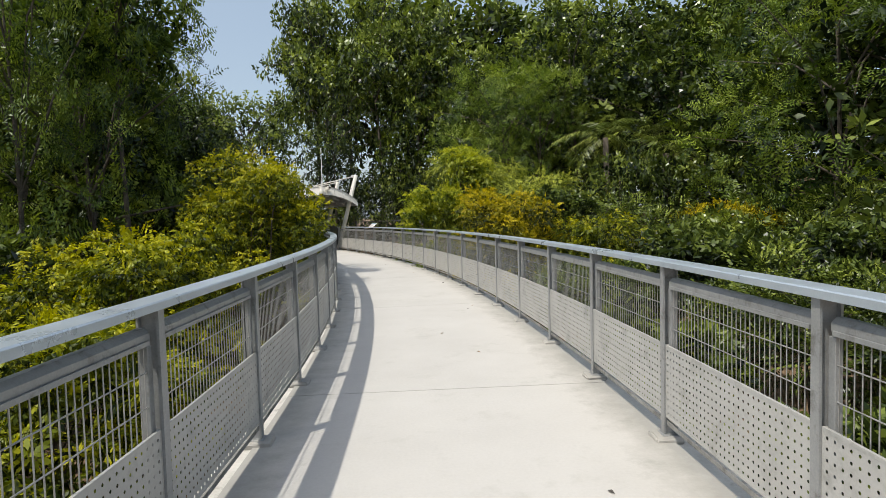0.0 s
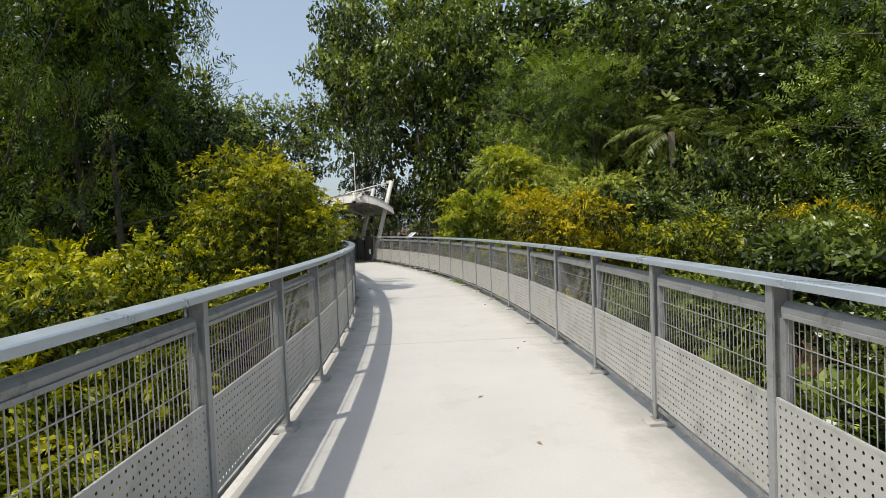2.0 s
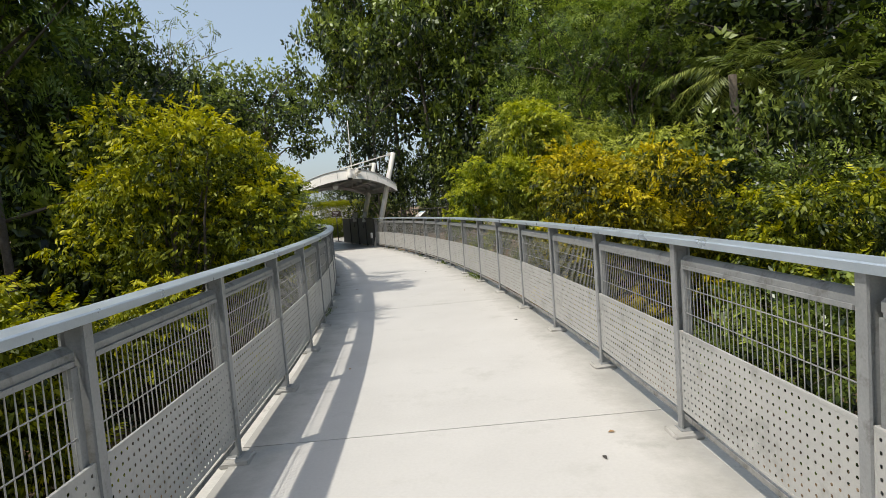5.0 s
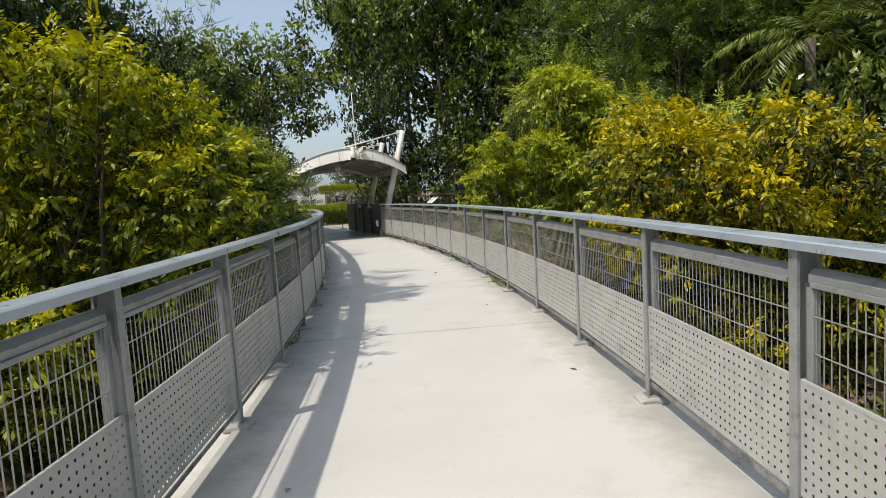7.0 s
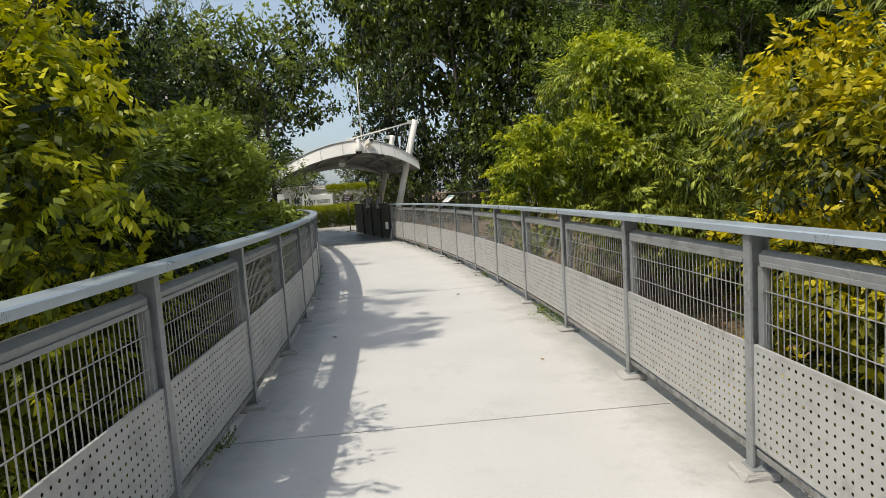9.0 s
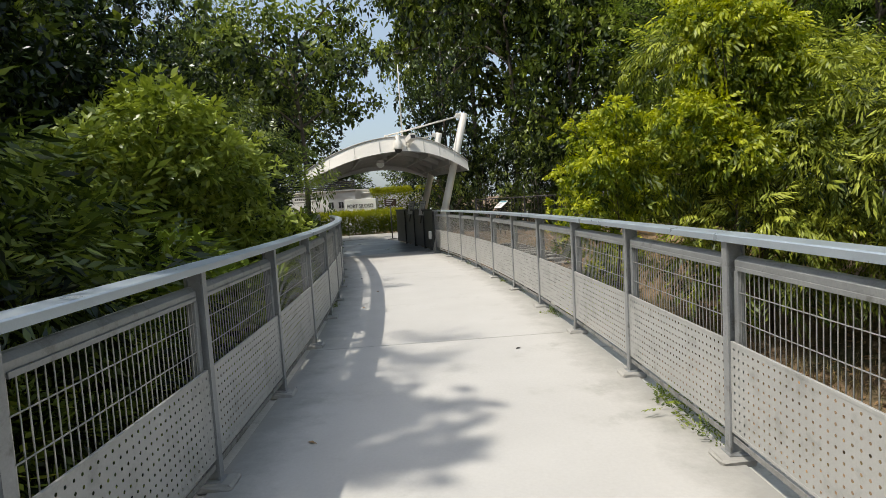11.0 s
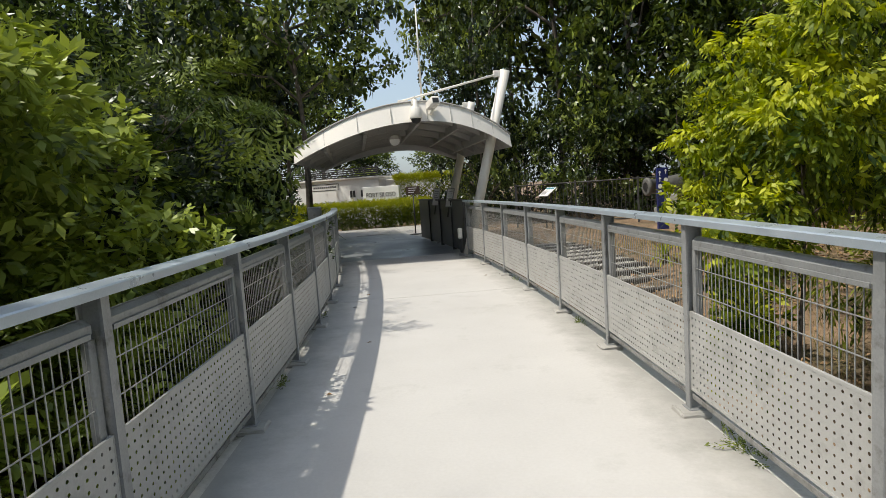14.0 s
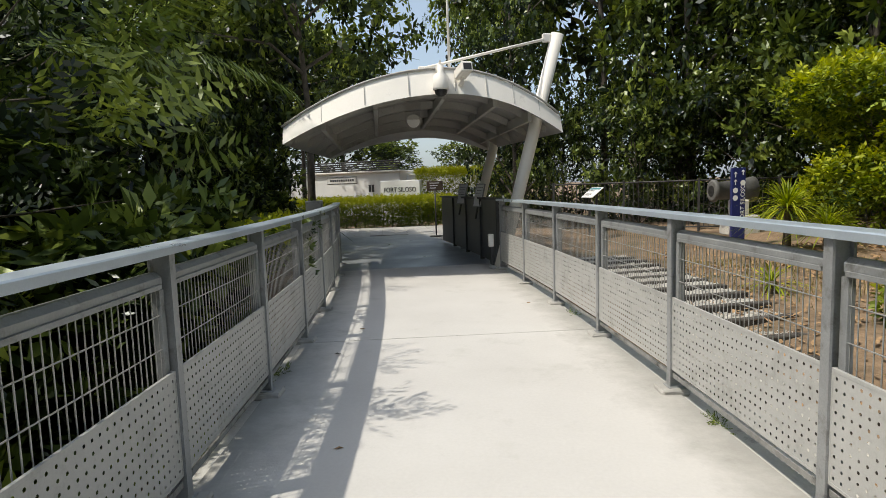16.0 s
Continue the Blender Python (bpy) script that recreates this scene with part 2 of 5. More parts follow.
def tube(bm, pts, radii, sides=8, cap=True):
    """A tube through pts with a radius at each."""
    rings = []
    pts = [Vector(p) for p in pts]
    for i, p in enumerate(pts):
        d = (pts[min(i + 1, len(pts) - 1)] - pts[max(i - 1, 0)]).normalized()
        a = d.orthogonal().normalized() if not rings else (last - d * last.dot(d)).normalized()
        last = a
        b = d.cross(a)
        rings.append([bm.verts.new(p + (a * math.cos(k * math.tau / sides) + b * math.sin(k * math.tau / sides)) * radii[i]) for k in range(sides)])
    for r, s in zip(rings, rings[1:]):
        for k in range(sides):
            bm.faces.new((r[k], r[(k + 1) % sides], s[(k + 1) % sides], s[k])).smooth = True
    if cap:
        bm.faces.new(list(reversed(rings[0])))
        bm.faces.new(rings[-1])


def quads_mesh(name, verts, tone=None):
    """A mesh of loose quads: verts is an array (n, 4, 3)."""
    n = len(verts)
    me = bpy.data.meshes.new(name)
    me.vertices.add(4 * n)
    me.vertices.foreach_set("co", np.ascontiguousarray(verts, dtype=np.float32).ravel())
    me.loops.add(4 * n)
    me.loops.foreach_set("vertex_index", np.arange(4 * n, dtype=np.int32))
    me.polygons.add(n)
    me.polygons.foreach_set("loop_start", np.arange(0, 4 * n, 4, dtype=np.int32))
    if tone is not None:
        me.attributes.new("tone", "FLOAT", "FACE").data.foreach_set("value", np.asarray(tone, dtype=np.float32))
    me.update(calc_edges=True)
    return me


def text_mesh(body, size, depth=0.004):
    cu = bpy.data.curves.new("letters", "FONT")
    cu.body, cu.size, cu.extrude, cu.align_x, cu.align_y = body, size, depth, "CENTER", "CENTER"
    cu.resolution_u = 3
    ob = bpy.data.objects.new("letters", cu)
    scene.collection.objects.link(ob)
    me = bpy.data.meshes.new_from_object(ob.evaluated_get(bpy.context.evaluated_depsgraph_get()))
    bpy.data.objects.remove(ob)
    return me


# ---- the plan: a walkway on an arc ----
CX, CY, R_RIGHT, R_LEFT = -62.556, 8.546, 65.48, 62.82
STEP, FIRST = 1.318, 6.26


def arc(r, deg, z=0.0):
    return Vector((CX + r * math.cos(radians(deg)), CY + r * math.sin(radians(deg)), z))


def smooth(a, b, x):
    t = np.clip((x - a) / (b - a), 0, 1)
    return t * t * (3 - 2 * t)


def ground_z(x, y):
    """The lie of the land: a gully under the walkway, level with its end, a wooded bank to both sides."""
    x, y = np.asarray(x, float), np.asarray(y, float)
    away = np.hypot(x - CX, y - CY) - 64.1
    gully = -2.6 + 2.53 * smooth(18.5, 31.0, y + 0.10 * np.clip(away, -3, 10))
    right = smooth(7, 55, away) * 11
    left = smooth(8, 60, -away) * 5
    far = smooth(60, 200, y) * 2
    bumps = 0.10 * np.sin(x * 1.3 + y * 0.7) * np.sin(y * 1.1 - x * 0.4) * smooth(2.2, 4.5, np.abs(away))
    return np.maximum(gully, -2.6) + (right + left) * smooth(60, 30, y) + far + bumps


def grid_coords():
    near = np.arange(-24, 44.1, 0.5)
    out = np.geomspace(1, 900, 22)
    return np.concatenate([-24 - out[::-1], near, 44 + out])


gx, gy = grid_coords(), grid_coords() + 8
GX, GY = np.meshgrid(gx, gy)
gverts = np.stack([GX, GY, ground_z(GX, GY)], -1).reshape(-1, 3)
nx = len(gx)
gfaces = [(j * nx + i, j * nx + i + 1, (j + 1) * nx + i + 1, (j + 1) * nx + i) for j in range(len(gy) - 1) for i in range(nx - 1)]
gme = bpy.data.meshes.new("ground")
gme.from_pydata(gverts.tolist(), [], gfaces)
for p in gme.polygons:
    p.use_smooth = True
tagged(link("ground", gme, SOIL), "brown forest soil with fallen leaves under the trees", "ground", kind="structure")


def sector(bm, r0, r1, a0, a1, z0, z1, step=0.4):
    n = max(1, int(abs(a1 - a0) / step))
    rows = []
    for i in range(n + 1):
        a = a0 + (a1 - a0) * i / n
        rows.append([bm.verts.new(arc(r, a, z)) for r, z in ((r0, z0), (r1, z0), (r1, z1), (r0, z1))])
    for p, q in zip(rows, rows[1:]):
        for k in range(4):
            bm.faces.new((p[k], q[k], q[(k + 1) % 4], p[(k + 1) % 4]))
    bm.faces.new(rows[0])
    bm.faces.new(list(reversed(rows[-1])))
    bmesh.ops.recalc_face_normals(bm, faces=bm.faces)


deck = tagged(new("floor"), "pale painted concrete deck of the raised walkway", "walkway floor", kind="structure")
cuts = (-15.2, -10.7, -6.25, -1.8, 2.66, 7.08, 11.55, 17.0, 21.5)
for a, b in zip(cuts, cuts[1:]):
    bm = bmesh.new()
    sector(bm, R_LEFT - 0.05, R_RIGHT + 0.05, a + 0.005, b - 0.005, -0.22, 0.0)
    part("slab", bm, CONCRETE, deck)
for r0, r1 in ((R_LEFT - 0.22, R_LEFT - 0.06), (R_RIGHT + 0.06, R_RIGHT + 0.22)):
    bm = bmesh.new()
    sector(bm, r0, r1, cuts[0], 21.5, -0.42, -0.015)
    part("edge_beam", bm, EDGE, deck, "weathered concrete edge beam")
bm = bmesh.new()
sector(bm, R_LEFT - 0.04, R_RIGHT + 0.04, cuts[0], 21.5, -0.45, -0.225)
part("under_slab", bm, EDGE, deck)
for a in (-12.0, -4.0, 4.0, 11.0):
    bm = bmesh.new()
    p = arc(64.15, a)
    g = float(ground_z(p.x, p.y))
    tube(bm, [(p.x, p.y, g - 0.3), (p.x, p.y, -0.45)], [0.28, 0.28], 16)
    part("pier", bm, EDGE, deck)

# ---- railings ----
HAND_LO, HAND_HI, SUB_LO, SUB_HI, SHEET_LO, SHEET_HI = 1.14, 1.178, 0.992, 1.068, 0.15, 0.63


def post_mesh():
    """An upright of I section: inner flange, web, outer flange."""
    bm = bmesh.new()
    prof = ((-0.027, 0.0), (0.027, 0.0), (0.027, 0.011), (0.007, 0.014), (0.007, 0.083), (0.025, 0.086), (0.025, 0.096), (-0.025, 0.096), (-0.025, 0.086), (-0.007, 0.083), (-0.007, 0.014), (-0.027, 0.011))
    lo = [bm.verts.new((x, y, 0.034)) for x, y in prof]
    hi = [bm.verts.new((x, y, HAND_LO)) for x, y in prof]
    n = len(prof)
    for k in range(n):
        bm.faces.new((lo[k], lo[(k + 1) % n], hi[(k + 1) % n], hi[k]))
    bm.faces.new(hi)
    me = bpy.data.meshes.new("post")
    bm.to_mesh(me)
    bm.free()
    return me


def plate_mesh():
    bm = bmesh.new()
    box(bm, (-0.05, -0.014, 0.022), (0.05, 0.105, 0.036), 0.002)
    me = bpy.data.meshes.new("base_plate")
    bm.to_mesh(me)
    bm.free()
    return me


def pad_mesh(seed):
    rnd = random.Random(seed)
    bm = bmesh.new()
    box(bm, (-0.085, -0.07, -0.02), (0.085, 0.115, 0.032), 0.012)
    bmesh.ops.subdivide_edges(bm, edges=bm.edges, cuts=1)
    for v in bm.verts:
        if v.co.z > 0:
            v.co += Vector((rnd.uniform(-1, 1), rnd.uniform(-1, 1), rnd.uniform(-1, 0.2))) * 0.007
    me = bpy.data.meshes.new("grout_pad")
    bm.to_mesh(me)
    bm.free()
    return me


def sheet_mesh(length):
    """Perforated sheet with folded lips: square cells, each with an eight-sided hole."""
    x0, x1 = 0.034, length - 0.034
    nx_, nz_ = int((x1 - x0) / 0.0445), 10
    sx, sz = (x1 - x0) / nx_, (SHEET_HI - SHEET_LO - 0.03) / nz_
    z0 = SHEET_LO + 0.015
    bm = bmesh.new()
    grid = [[bm.verts.new((x0 + i * sx, 0.014, z0 + j * sz)) for i in range(nx_ + 1)] for j in range(nz_ + 1)]
    for j in range(nz_):
        for i in range(nx_):
            c = (grid[j][i], grid[j][i + 1], grid[j + 1][i + 1], grid[j + 1][i])
            mx, mz = x0 + (i + 0.5) * sx, z0 + (j + 0.5) * sz
            h = [bm.verts.new((mx + 0.0072 * math.cos(a), 0.014, mz + 0.0072 * math.sin(a))) for a in [radians(-112.5 + 45 * k) for k in range(8)]]
            for k in range(4):
                bm.faces.new((c[k], c[(k + 1) % 4], h[2 * k + 1], h[2 * k]))
                bm.faces.new((c[k], h[2 * k], h[2 * k - 1]))
    box(bm, (x0, 0.012, SHEET_LO), (x1, 0.026, z0), 0.001)
    box(bm, (x0, 0.012, SHEET_HI - 0.015), (x1, 0.026, SHEET_HI), 0.001)
    box(bm, (x0 - 0.008, 0.012, SHEET_LO), (x0, 0.034, SHEET_HI), 0.001)
    box(bm, (x1, 0.012, SHEET_LO), (x1 + 0.008, 0.034, SHEET_HI), 0.001)
    me = bpy.data.meshes.new("perforated_sheet")
    bm.to_mesh(me)
    bm.free()
    return me


def bar_quads(bm, p, q, r, sides=4):
    tube(bm, [p, q], [r, r], sides, False)


def mesh_mesh(length, far_end):
    bm = bmesh.new()
    x0, x1 = (0.045, length - 0.075) if far_end > 0 else (0.075, length - 0.045)
    n = int(round((x1 - x0) / 0.0425))
    for i in range(0, n + 1):
        x = x0 + (x1 - x0) * i / n
        bar_quads(bm, (x, 0.046, SHEET_HI - 0.02), (x, 0.046, SUB_LO + 0.02), 0.0029)
    for z in (0.74, 0.885):
        bar_quads(bm, (x0, 0.039, z), (x1, 0.039, z), 0.0032)
    me = bpy.data.meshes.new("wire_mesh")
    bm.to_mesh(me)
    bm.free()
    return me


def box_mesh(name, lo, hi, bevel):
    bm = bmesh.new()
    box(bm, lo, hi, bevel)
    me = bpy.data.meshes.new(name)
    bm.to_mesh(me)
    bm.free()
    return me


def toe_mesh(length):
    bm = bmesh.new()
    box(bm, (0.03, 0.016, 0.098), (length - 0.03, 0.05, 0.106), 0.002)
    box(bm, (0.03, 0.016, 0.106), (length - 0.03, 0.022, 0.13), 0.001)
    me = bpy.data.meshes.new("toe_angle")
    bm.to_mesh(me)
    bm.free()
    return me


def bay_angle(k, outward):
    """Posts stand at even steps; those of the inner railing wander a little."""
    shift = float(np.interp(k, (-4, -2, 0, 2, 3, 4, 5), (0.20, 0.15, 0.07, 0.08, 0.10, 0.18, 0.26))) if outward < 0 else 0.0
    return FIRST + STEP * k + shift


def railing(name, r, outward, k0, k1, label):
    """A run of posts and bays along the arc; outward is +1 where the far side has the larger radius."""
    top = empty(name, Matrix(), label, "railing")
    chord = 2 * r * math.sin(radians(STEP / 2))
    sheet, wire, toe = sheet_mesh(chord), mesh_mesh(chord, -outward), toe_mesh(chord)
    tube_me = box_mesh("top_tube", (0.03, 0.028, SUB_LO), (chord - 0.03, 0.10, SUB_HI), 0.022)
    clip_me = box_mesh("wire_clip", (0.07, 0.020, SUB_LO + 0.006), (chord - 0.07, 0.028, SUB_LO + 0.026), 0.001)
    # a broad flat closes the far end of each bay
    x = chord - 0.076 if outward < 0 else 0.036
    flat_me = box_mesh("upright_flat", (x, 0.03, SHEET_LO + 0.02), (x + 0.04, 0.062, SUB_LO), 0.002)
    plate = plate_mesh()
    post, pads = post_mesh(), [pad_mesh(s) for s in range(4)]
    for k in range(k0, k1 + 1):
        a = bay_angle(k, outward)
        turn = 90 + a if outward < 0 else a - 90
        at_post = Matrix.Translation(arc(r, a)) @ pose(0, 0, 0, 0, 0, turn)
        o = link("post", post, STEEL, top)
        o.matrix_basis = at_post
        o = link("base_plate", plate, STEEL, top)
        o.matrix_basis = at_post
        o = link("grout_pad", pads[k % 4], CONCRETE, top, "rough white grout pad")
        o.matrix_basis = at_post
        if k < k1:
            b = bay_angle(k + 1, outward)
            if outward < 0:
                start, turn = arc(r, a), (a + b) / 2 + 90
            else:
                start, turn = arc(r, b), (a + b) / 2 - 90
            m = Matrix.Translation(start) @ pose(0, 0, 0, 0, 0, turn) @ Matrix.Diagonal(((b - a) / STEP, 1, 1, 1))
            for nm, me, ma in (("perforated_sheet", sheet, SHEET), ("wire_mesh", wire, WIRE), ("top_tube", tube_me, STEEL), ("wire_clip", clip_me, STEEL), ("upright_flat", flat_me, STEEL), ("toe_angle", toe, TOE)):
                o = link(nm, me, ma, top)
                o.matrix_basis = m
    bm = bmesh.new()
    lo, hi = (r - 0.02, r + 0.115) if outward > 0 else (r - 0.115, r + 0.02)
    prof = ((lo, HAND_LO), (hi, HAND_LO), (hi, HAND_HI - 0.006), (hi - 0.006, HAND_HI), (lo + 0.006, HAND_HI), (lo, HAND_HI - 0.006))
    a0, a1 = bay_angle(k0, outward) - 0.15, bay_angle(k1, outward) + 0.15
    n = (k1 - k0) * 3
    rows = [[bm.verts.new(arc(rr, a0 + (a1 - a0) * i / n, z)) for rr, z in prof] for i in range(n + 1)]
    for p, q in zip(rows, rows[1:]):
        for j in range(6):
            bm.faces.new((p[j], q[j], q[(j + 1) % 6], p[(j + 1) % 6]))
    bm.faces.new(rows[0])
    bm.faces.new(list(reversed(rows[-1])))
    bmesh.ops.recalc_face_normals(bm, faces=bm.faces)
    part("handrail", bm, RAIL, top, "wide flat steel handrail")
    return top


railing("railing", R_LEFT, -1, -15, 12, "grey steel railing with wire mesh above perforated sheets, shrubs behind")
railing("railing", R_RIGHT, 1, -15, 11, "grey steel railing with perforated sheets beside gully and sleeper steps")

# ---- plants ----
def unit(v):
    return v / np.maximum(np.linalg.norm(v, axis=-1, keepdims=True), 1e-6)


def leaf_at(base, axis, side, length, width, sag=0.12):
    """Quads of folded leaves: base, broad left, tip, broad right."""
    up = np.cross(axis, side)
    L, W = length[:, None], width[:, None]
    mid = base + axis * L * 0.42
    tip = base + axis * L - up * L * sag
    return np.stack([base, mid + side * W * 0.5 - up * W * 0.18, tip, mid - side * W * 0.5 - up * W * 0.18], 1)


def spray(rng, n, length, leaf, width, droop, spread=0.9):
    """A leafy twig along +x."""
    s = np.linspace(0.15, 1.0, n)
    way = np.where(np.arange(n) % 2 == 0, 1.0, -1.0)
    roll = rng.uniform(-0.9, 0.9, n)
    base = np.stack([s * length, 0.02 * way, -0.10 * length * s ** 2], 1)
    axis = unit(np.stack([0.55 + 0.5 * s, way * spread * rng.uniform(0.5, 1.1, n) * (1.15 - s), roll * 0.5 - droop], 1))
    side = unit(np.cross(axis, rng.normal(0, 0.45, (n, 3)) + (0, 0, 1)))
    return leaf_at(base, axis, side, leaf * rng.uniform(0.7, 1.15, n), width * rng.uniform(0.75, 1.15, n))


def frond(rng, pairs, length, leaf, width, droop, arch=0.25, stalk=0.12):
    """A feather of leaflet pairs along +x; longest in the middle."""
    s = np.repeat(np.linspace(stalk, 1.0, pairs), 2)
    way = np.tile([1.0, -1.0], pairs)
    n = 2 * pairs
    base = np.stack([s * length, 0 * s, arch * length * (s - 1.6 * s ** 2)], 1)
    axis = unit(np.stack([0.45 + rng.normal(0, 0.2, n), way, -droop + rng.normal(0, 0.28, n)], 1))
    side = unit(np.cross(axis, np.stack([0 * s, 0 * s, 1 + 0 * s], 1) + rng.normal(0, 0.15, (n, 3))))
    grow = 0.35 + 1.0 * np.sin(np.clip(s, 0, 1) * 2.6 + 0.25)
    return leaf_at(base, axis, side, leaf * grow * rng.uniform(0.7, 1.2, n), width * rng.uniform(0.85, 1.1, n))


def swing(quads, yaw, pitch):
    """Leaves turned about the twig's foot."""
    m = np.array(Euler((0, radians(pitch), radians(yaw))).to_matrix())
    return quads @ m.T


def bunch(rng, n, leaf, width, droop):
    """A rosette of broad leaves pointing all ways from one twig end."""
    az = rng.uniform(0, math.tau, n)
    axis = unit(np.stack([np.cos(az) * 0.8 + 0.45, np.sin(az), rng.uniform(-0.5, 0.7, n) - droop], 1))
    base = axis * rng.uniform(0.02, 0.18, (n, 1)) * leaf * 3
    side = unit(np.cross(axis, rng.normal(0, 0.35, (n, 3)) + (0, 0, 1)))
    return leaf_at(base, axis, side, leaf * rng.uniform(0.6, 1.15, n), width * rng.uniform(0.7, 1.15, n))


def scatter(rng, templates, centres, ways, size, tones, twist=0.5):
    """The templates set at the centres, their x along the ways."""
    n = len(centres)
    x = unit(ways)
    up = np.tile([0.0, 0.0, 1.0], (n, 1)) + rng.normal(0, twist, (n, 3))
    y = unit(np.cross(up, x))
    z = np.cross(x, y)
    rot = np.stack([x, y, z], 2)
    pick = rng.integers(0, len(templates), n)
    verts, tone = [], []
    for i, t in enumerate(templates):
        w = np.where(pick == i)[0]
        if not len(w):
            continue
        v = np.einsum("nij,mkj->nmki", rot[w], t) * size[w][:, None, None, None] + centres[w][:, None, None, :]
        verts.append(v.reshape(-1, 4, 3))
        tone.append(np.repeat(tones[w], len(t)))
    return np.concatenate(verts), np.concatenate(tone)


def shell(rng, lumps, n, low=0.0, deep=0.3):
    """Points on the outer parts of a heap of ellipsoids (rows x, y, z, rx, ry, rz) and the way out from each."""
    lumps = np.asarray(lumps, float)
    area = (lumps[:, 3] * lumps[:, 5])
    k = rng.choice(len(lumps), n, p=area / area.sum())
    d = unit(rng.normal(0, 1, (n, 3)) + (0, 0, 0.35))
    f = np.where(rng.random(n) < deep, rng.uniform(0.4, 0.85, n), 0.85 + 0.35 * rng.random(n) ** 2)
    c = lumps[k, :3] + d * lumps[k, 3:] * f[:, None]
    out = unit(d / lumps[k, 3:])
    inside = np.zeros(n)
    for q in lumps:
        inside = np.maximum(inside, 1 - np.linalg.norm((c - q[:3]) / q[3:], axis=1))
    return c, out, f, inside


def heap(rng, rx, ry, z0, z1, n):
    """Lumps that fill an uneven crown: a core, lobes round it, and a few that stand out."""
    rows = [(0, 0, z0 + 0.45 * (z1 - z0), rx * 0.5, ry * 0.5, (z1 - z0) * 0.40)]
    for i in range(n):
        a = i * 2.4 + rng.uniform(-0.6, 0.6)
        h = rng.uniform(0.08, 0.95)
        wide = math.sqrt(max(0.12, 1 - (1.55 * h - 0.70) ** 2))
        r = rng.uniform(0.45, 0.86) * wide
        s = rng.uniform(0.20, 0.38)
        rows.append((math.cos(a) * rx * r, math.sin(a) * ry * r, z0 + h * (z1 - z0) * 0.88, rx * s, ry * s, min(rx, (z1 - z0) * 0.5) * s * rng.uniform(0.6, 1.0)))
    return rows


def wood(rng, lumps, trunk_r, base_z, lean=0.1, sides=7, stems=1):
    """Trunk or stems and limbs that reach into the lumps."""
    bm = bmesh.new()
    low = min(l[2] - l[5] for l in lumps)
    top = max(l[2] for l in lumps)
    fork = low + 0.25 * (top - low)
    for s in range(stems):
        off = Vector((rng.uniform(-1, 1), rng.uniform(-1, 1), 0)) * trunk_r * (3 if stems > 1 else 0)
        tilt = Vector((rng.uniform(-lean, lean), rng.uniform(-lean, lean), 1))
        pts, rad = [], []
        n = 6
        h = top * 0.92 - base_z
        for i in range(n + 1):
            t = i / n
            wob = Vector((math.sin(t * 5 + s), math.cos(t * 4 + s * 2), 0)) * 0.06 * h * t * 0.5
            pts.append(off + Vector((0, 0, base_z)) + Vector((tilt.x * h * t, tilt.y * h * t, h * t)) + wob)
            rad.append(trunk_r * (1.25 if i == 0 else 1) * (1 - 0.8 * t))
        tube(bm, pts, rad, sides, False)
    for l in lumps[1:15]:
        t = min(0.9, max(0.12, (min(fork + rng.uniform(0, 0.45) * (top - low), l[2] - 0.15 * (top - low)) - base_z) / max(0.5, h)))
        i = min(n - 1, int(t * n))
        a = pts[i].lerp(pts[i + 1], t * n - i)
        b = Vector(l[:3])
        m1 = a.lerp(b, 0.45) + Vector((rng.uniform(-0.1, 0.1), rng.uniform(-0.1, 0.1), 0.12)) * (b - a).length
        r = trunk_r * 0.34
        tube(bm, [a, m1, b, b + (b - m1) * 0.5], [r, r * 0.7, r * 0.4, r * 0.12], 5, False)
    return bm


KINDS = {}


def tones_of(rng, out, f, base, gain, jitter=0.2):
    # Inner and downward leaves darker: crown shade painted along with leaf age.
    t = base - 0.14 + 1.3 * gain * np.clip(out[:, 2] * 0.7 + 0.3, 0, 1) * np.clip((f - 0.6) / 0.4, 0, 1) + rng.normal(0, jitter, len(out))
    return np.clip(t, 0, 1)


def plant(name, seed, x, y, top, rx, ry, low, style, count, leaf_material, label, category, size=1.0, base=0.25, gain=0.5, lumps=14, trunk=0.05,
          stems=1, bark=None, group="", droop_ways=0.0, ground=None):
    """One bush or tree: an Empty at its foot, its wood and its crown. low and top are heights in the world."""
    rng = np.random.default_rng(seed)
    g = float(ground_z(x, y)) if ground is None else ground
    foot = Vector((x, y, g))
    rows = heap(rng, rx, ry, low - g, top - g, lumps)
    c, out, f, inside = shell(rng, rows, count)
    keep = inside < 0.62
    c, out, f = c[keep], out[keep], f[keep]
    ways = out + rng.normal(0, 0.55, c.shape) + (0, 0, -droop_ways)
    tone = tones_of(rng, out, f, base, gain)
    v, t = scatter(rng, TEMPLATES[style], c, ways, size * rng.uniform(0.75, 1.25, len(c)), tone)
    mid = v.mean(1) + np.array(foot)
    away = np.hypot(mid[:, 0] - CX, mid[:, 1] - CY)
    clear = (away < R_LEFT - 0.14) | (away > R_RIGHT + 0.14) | ((mid[:, 2] > 1.3) & ((away < R_LEFT + 0.25) | (away > R_RIGHT - 0.1)))
    v, t = v[clear], t[clear]
    thing = empty(name, Matrix.Translation(foot), label, category, group)
    part("trunk" if stems == 1 else "stem", wood(rng, rows, trunk, -0.2, stems=stems), bark or BARK, thing)
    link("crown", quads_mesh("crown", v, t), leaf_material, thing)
    return thing


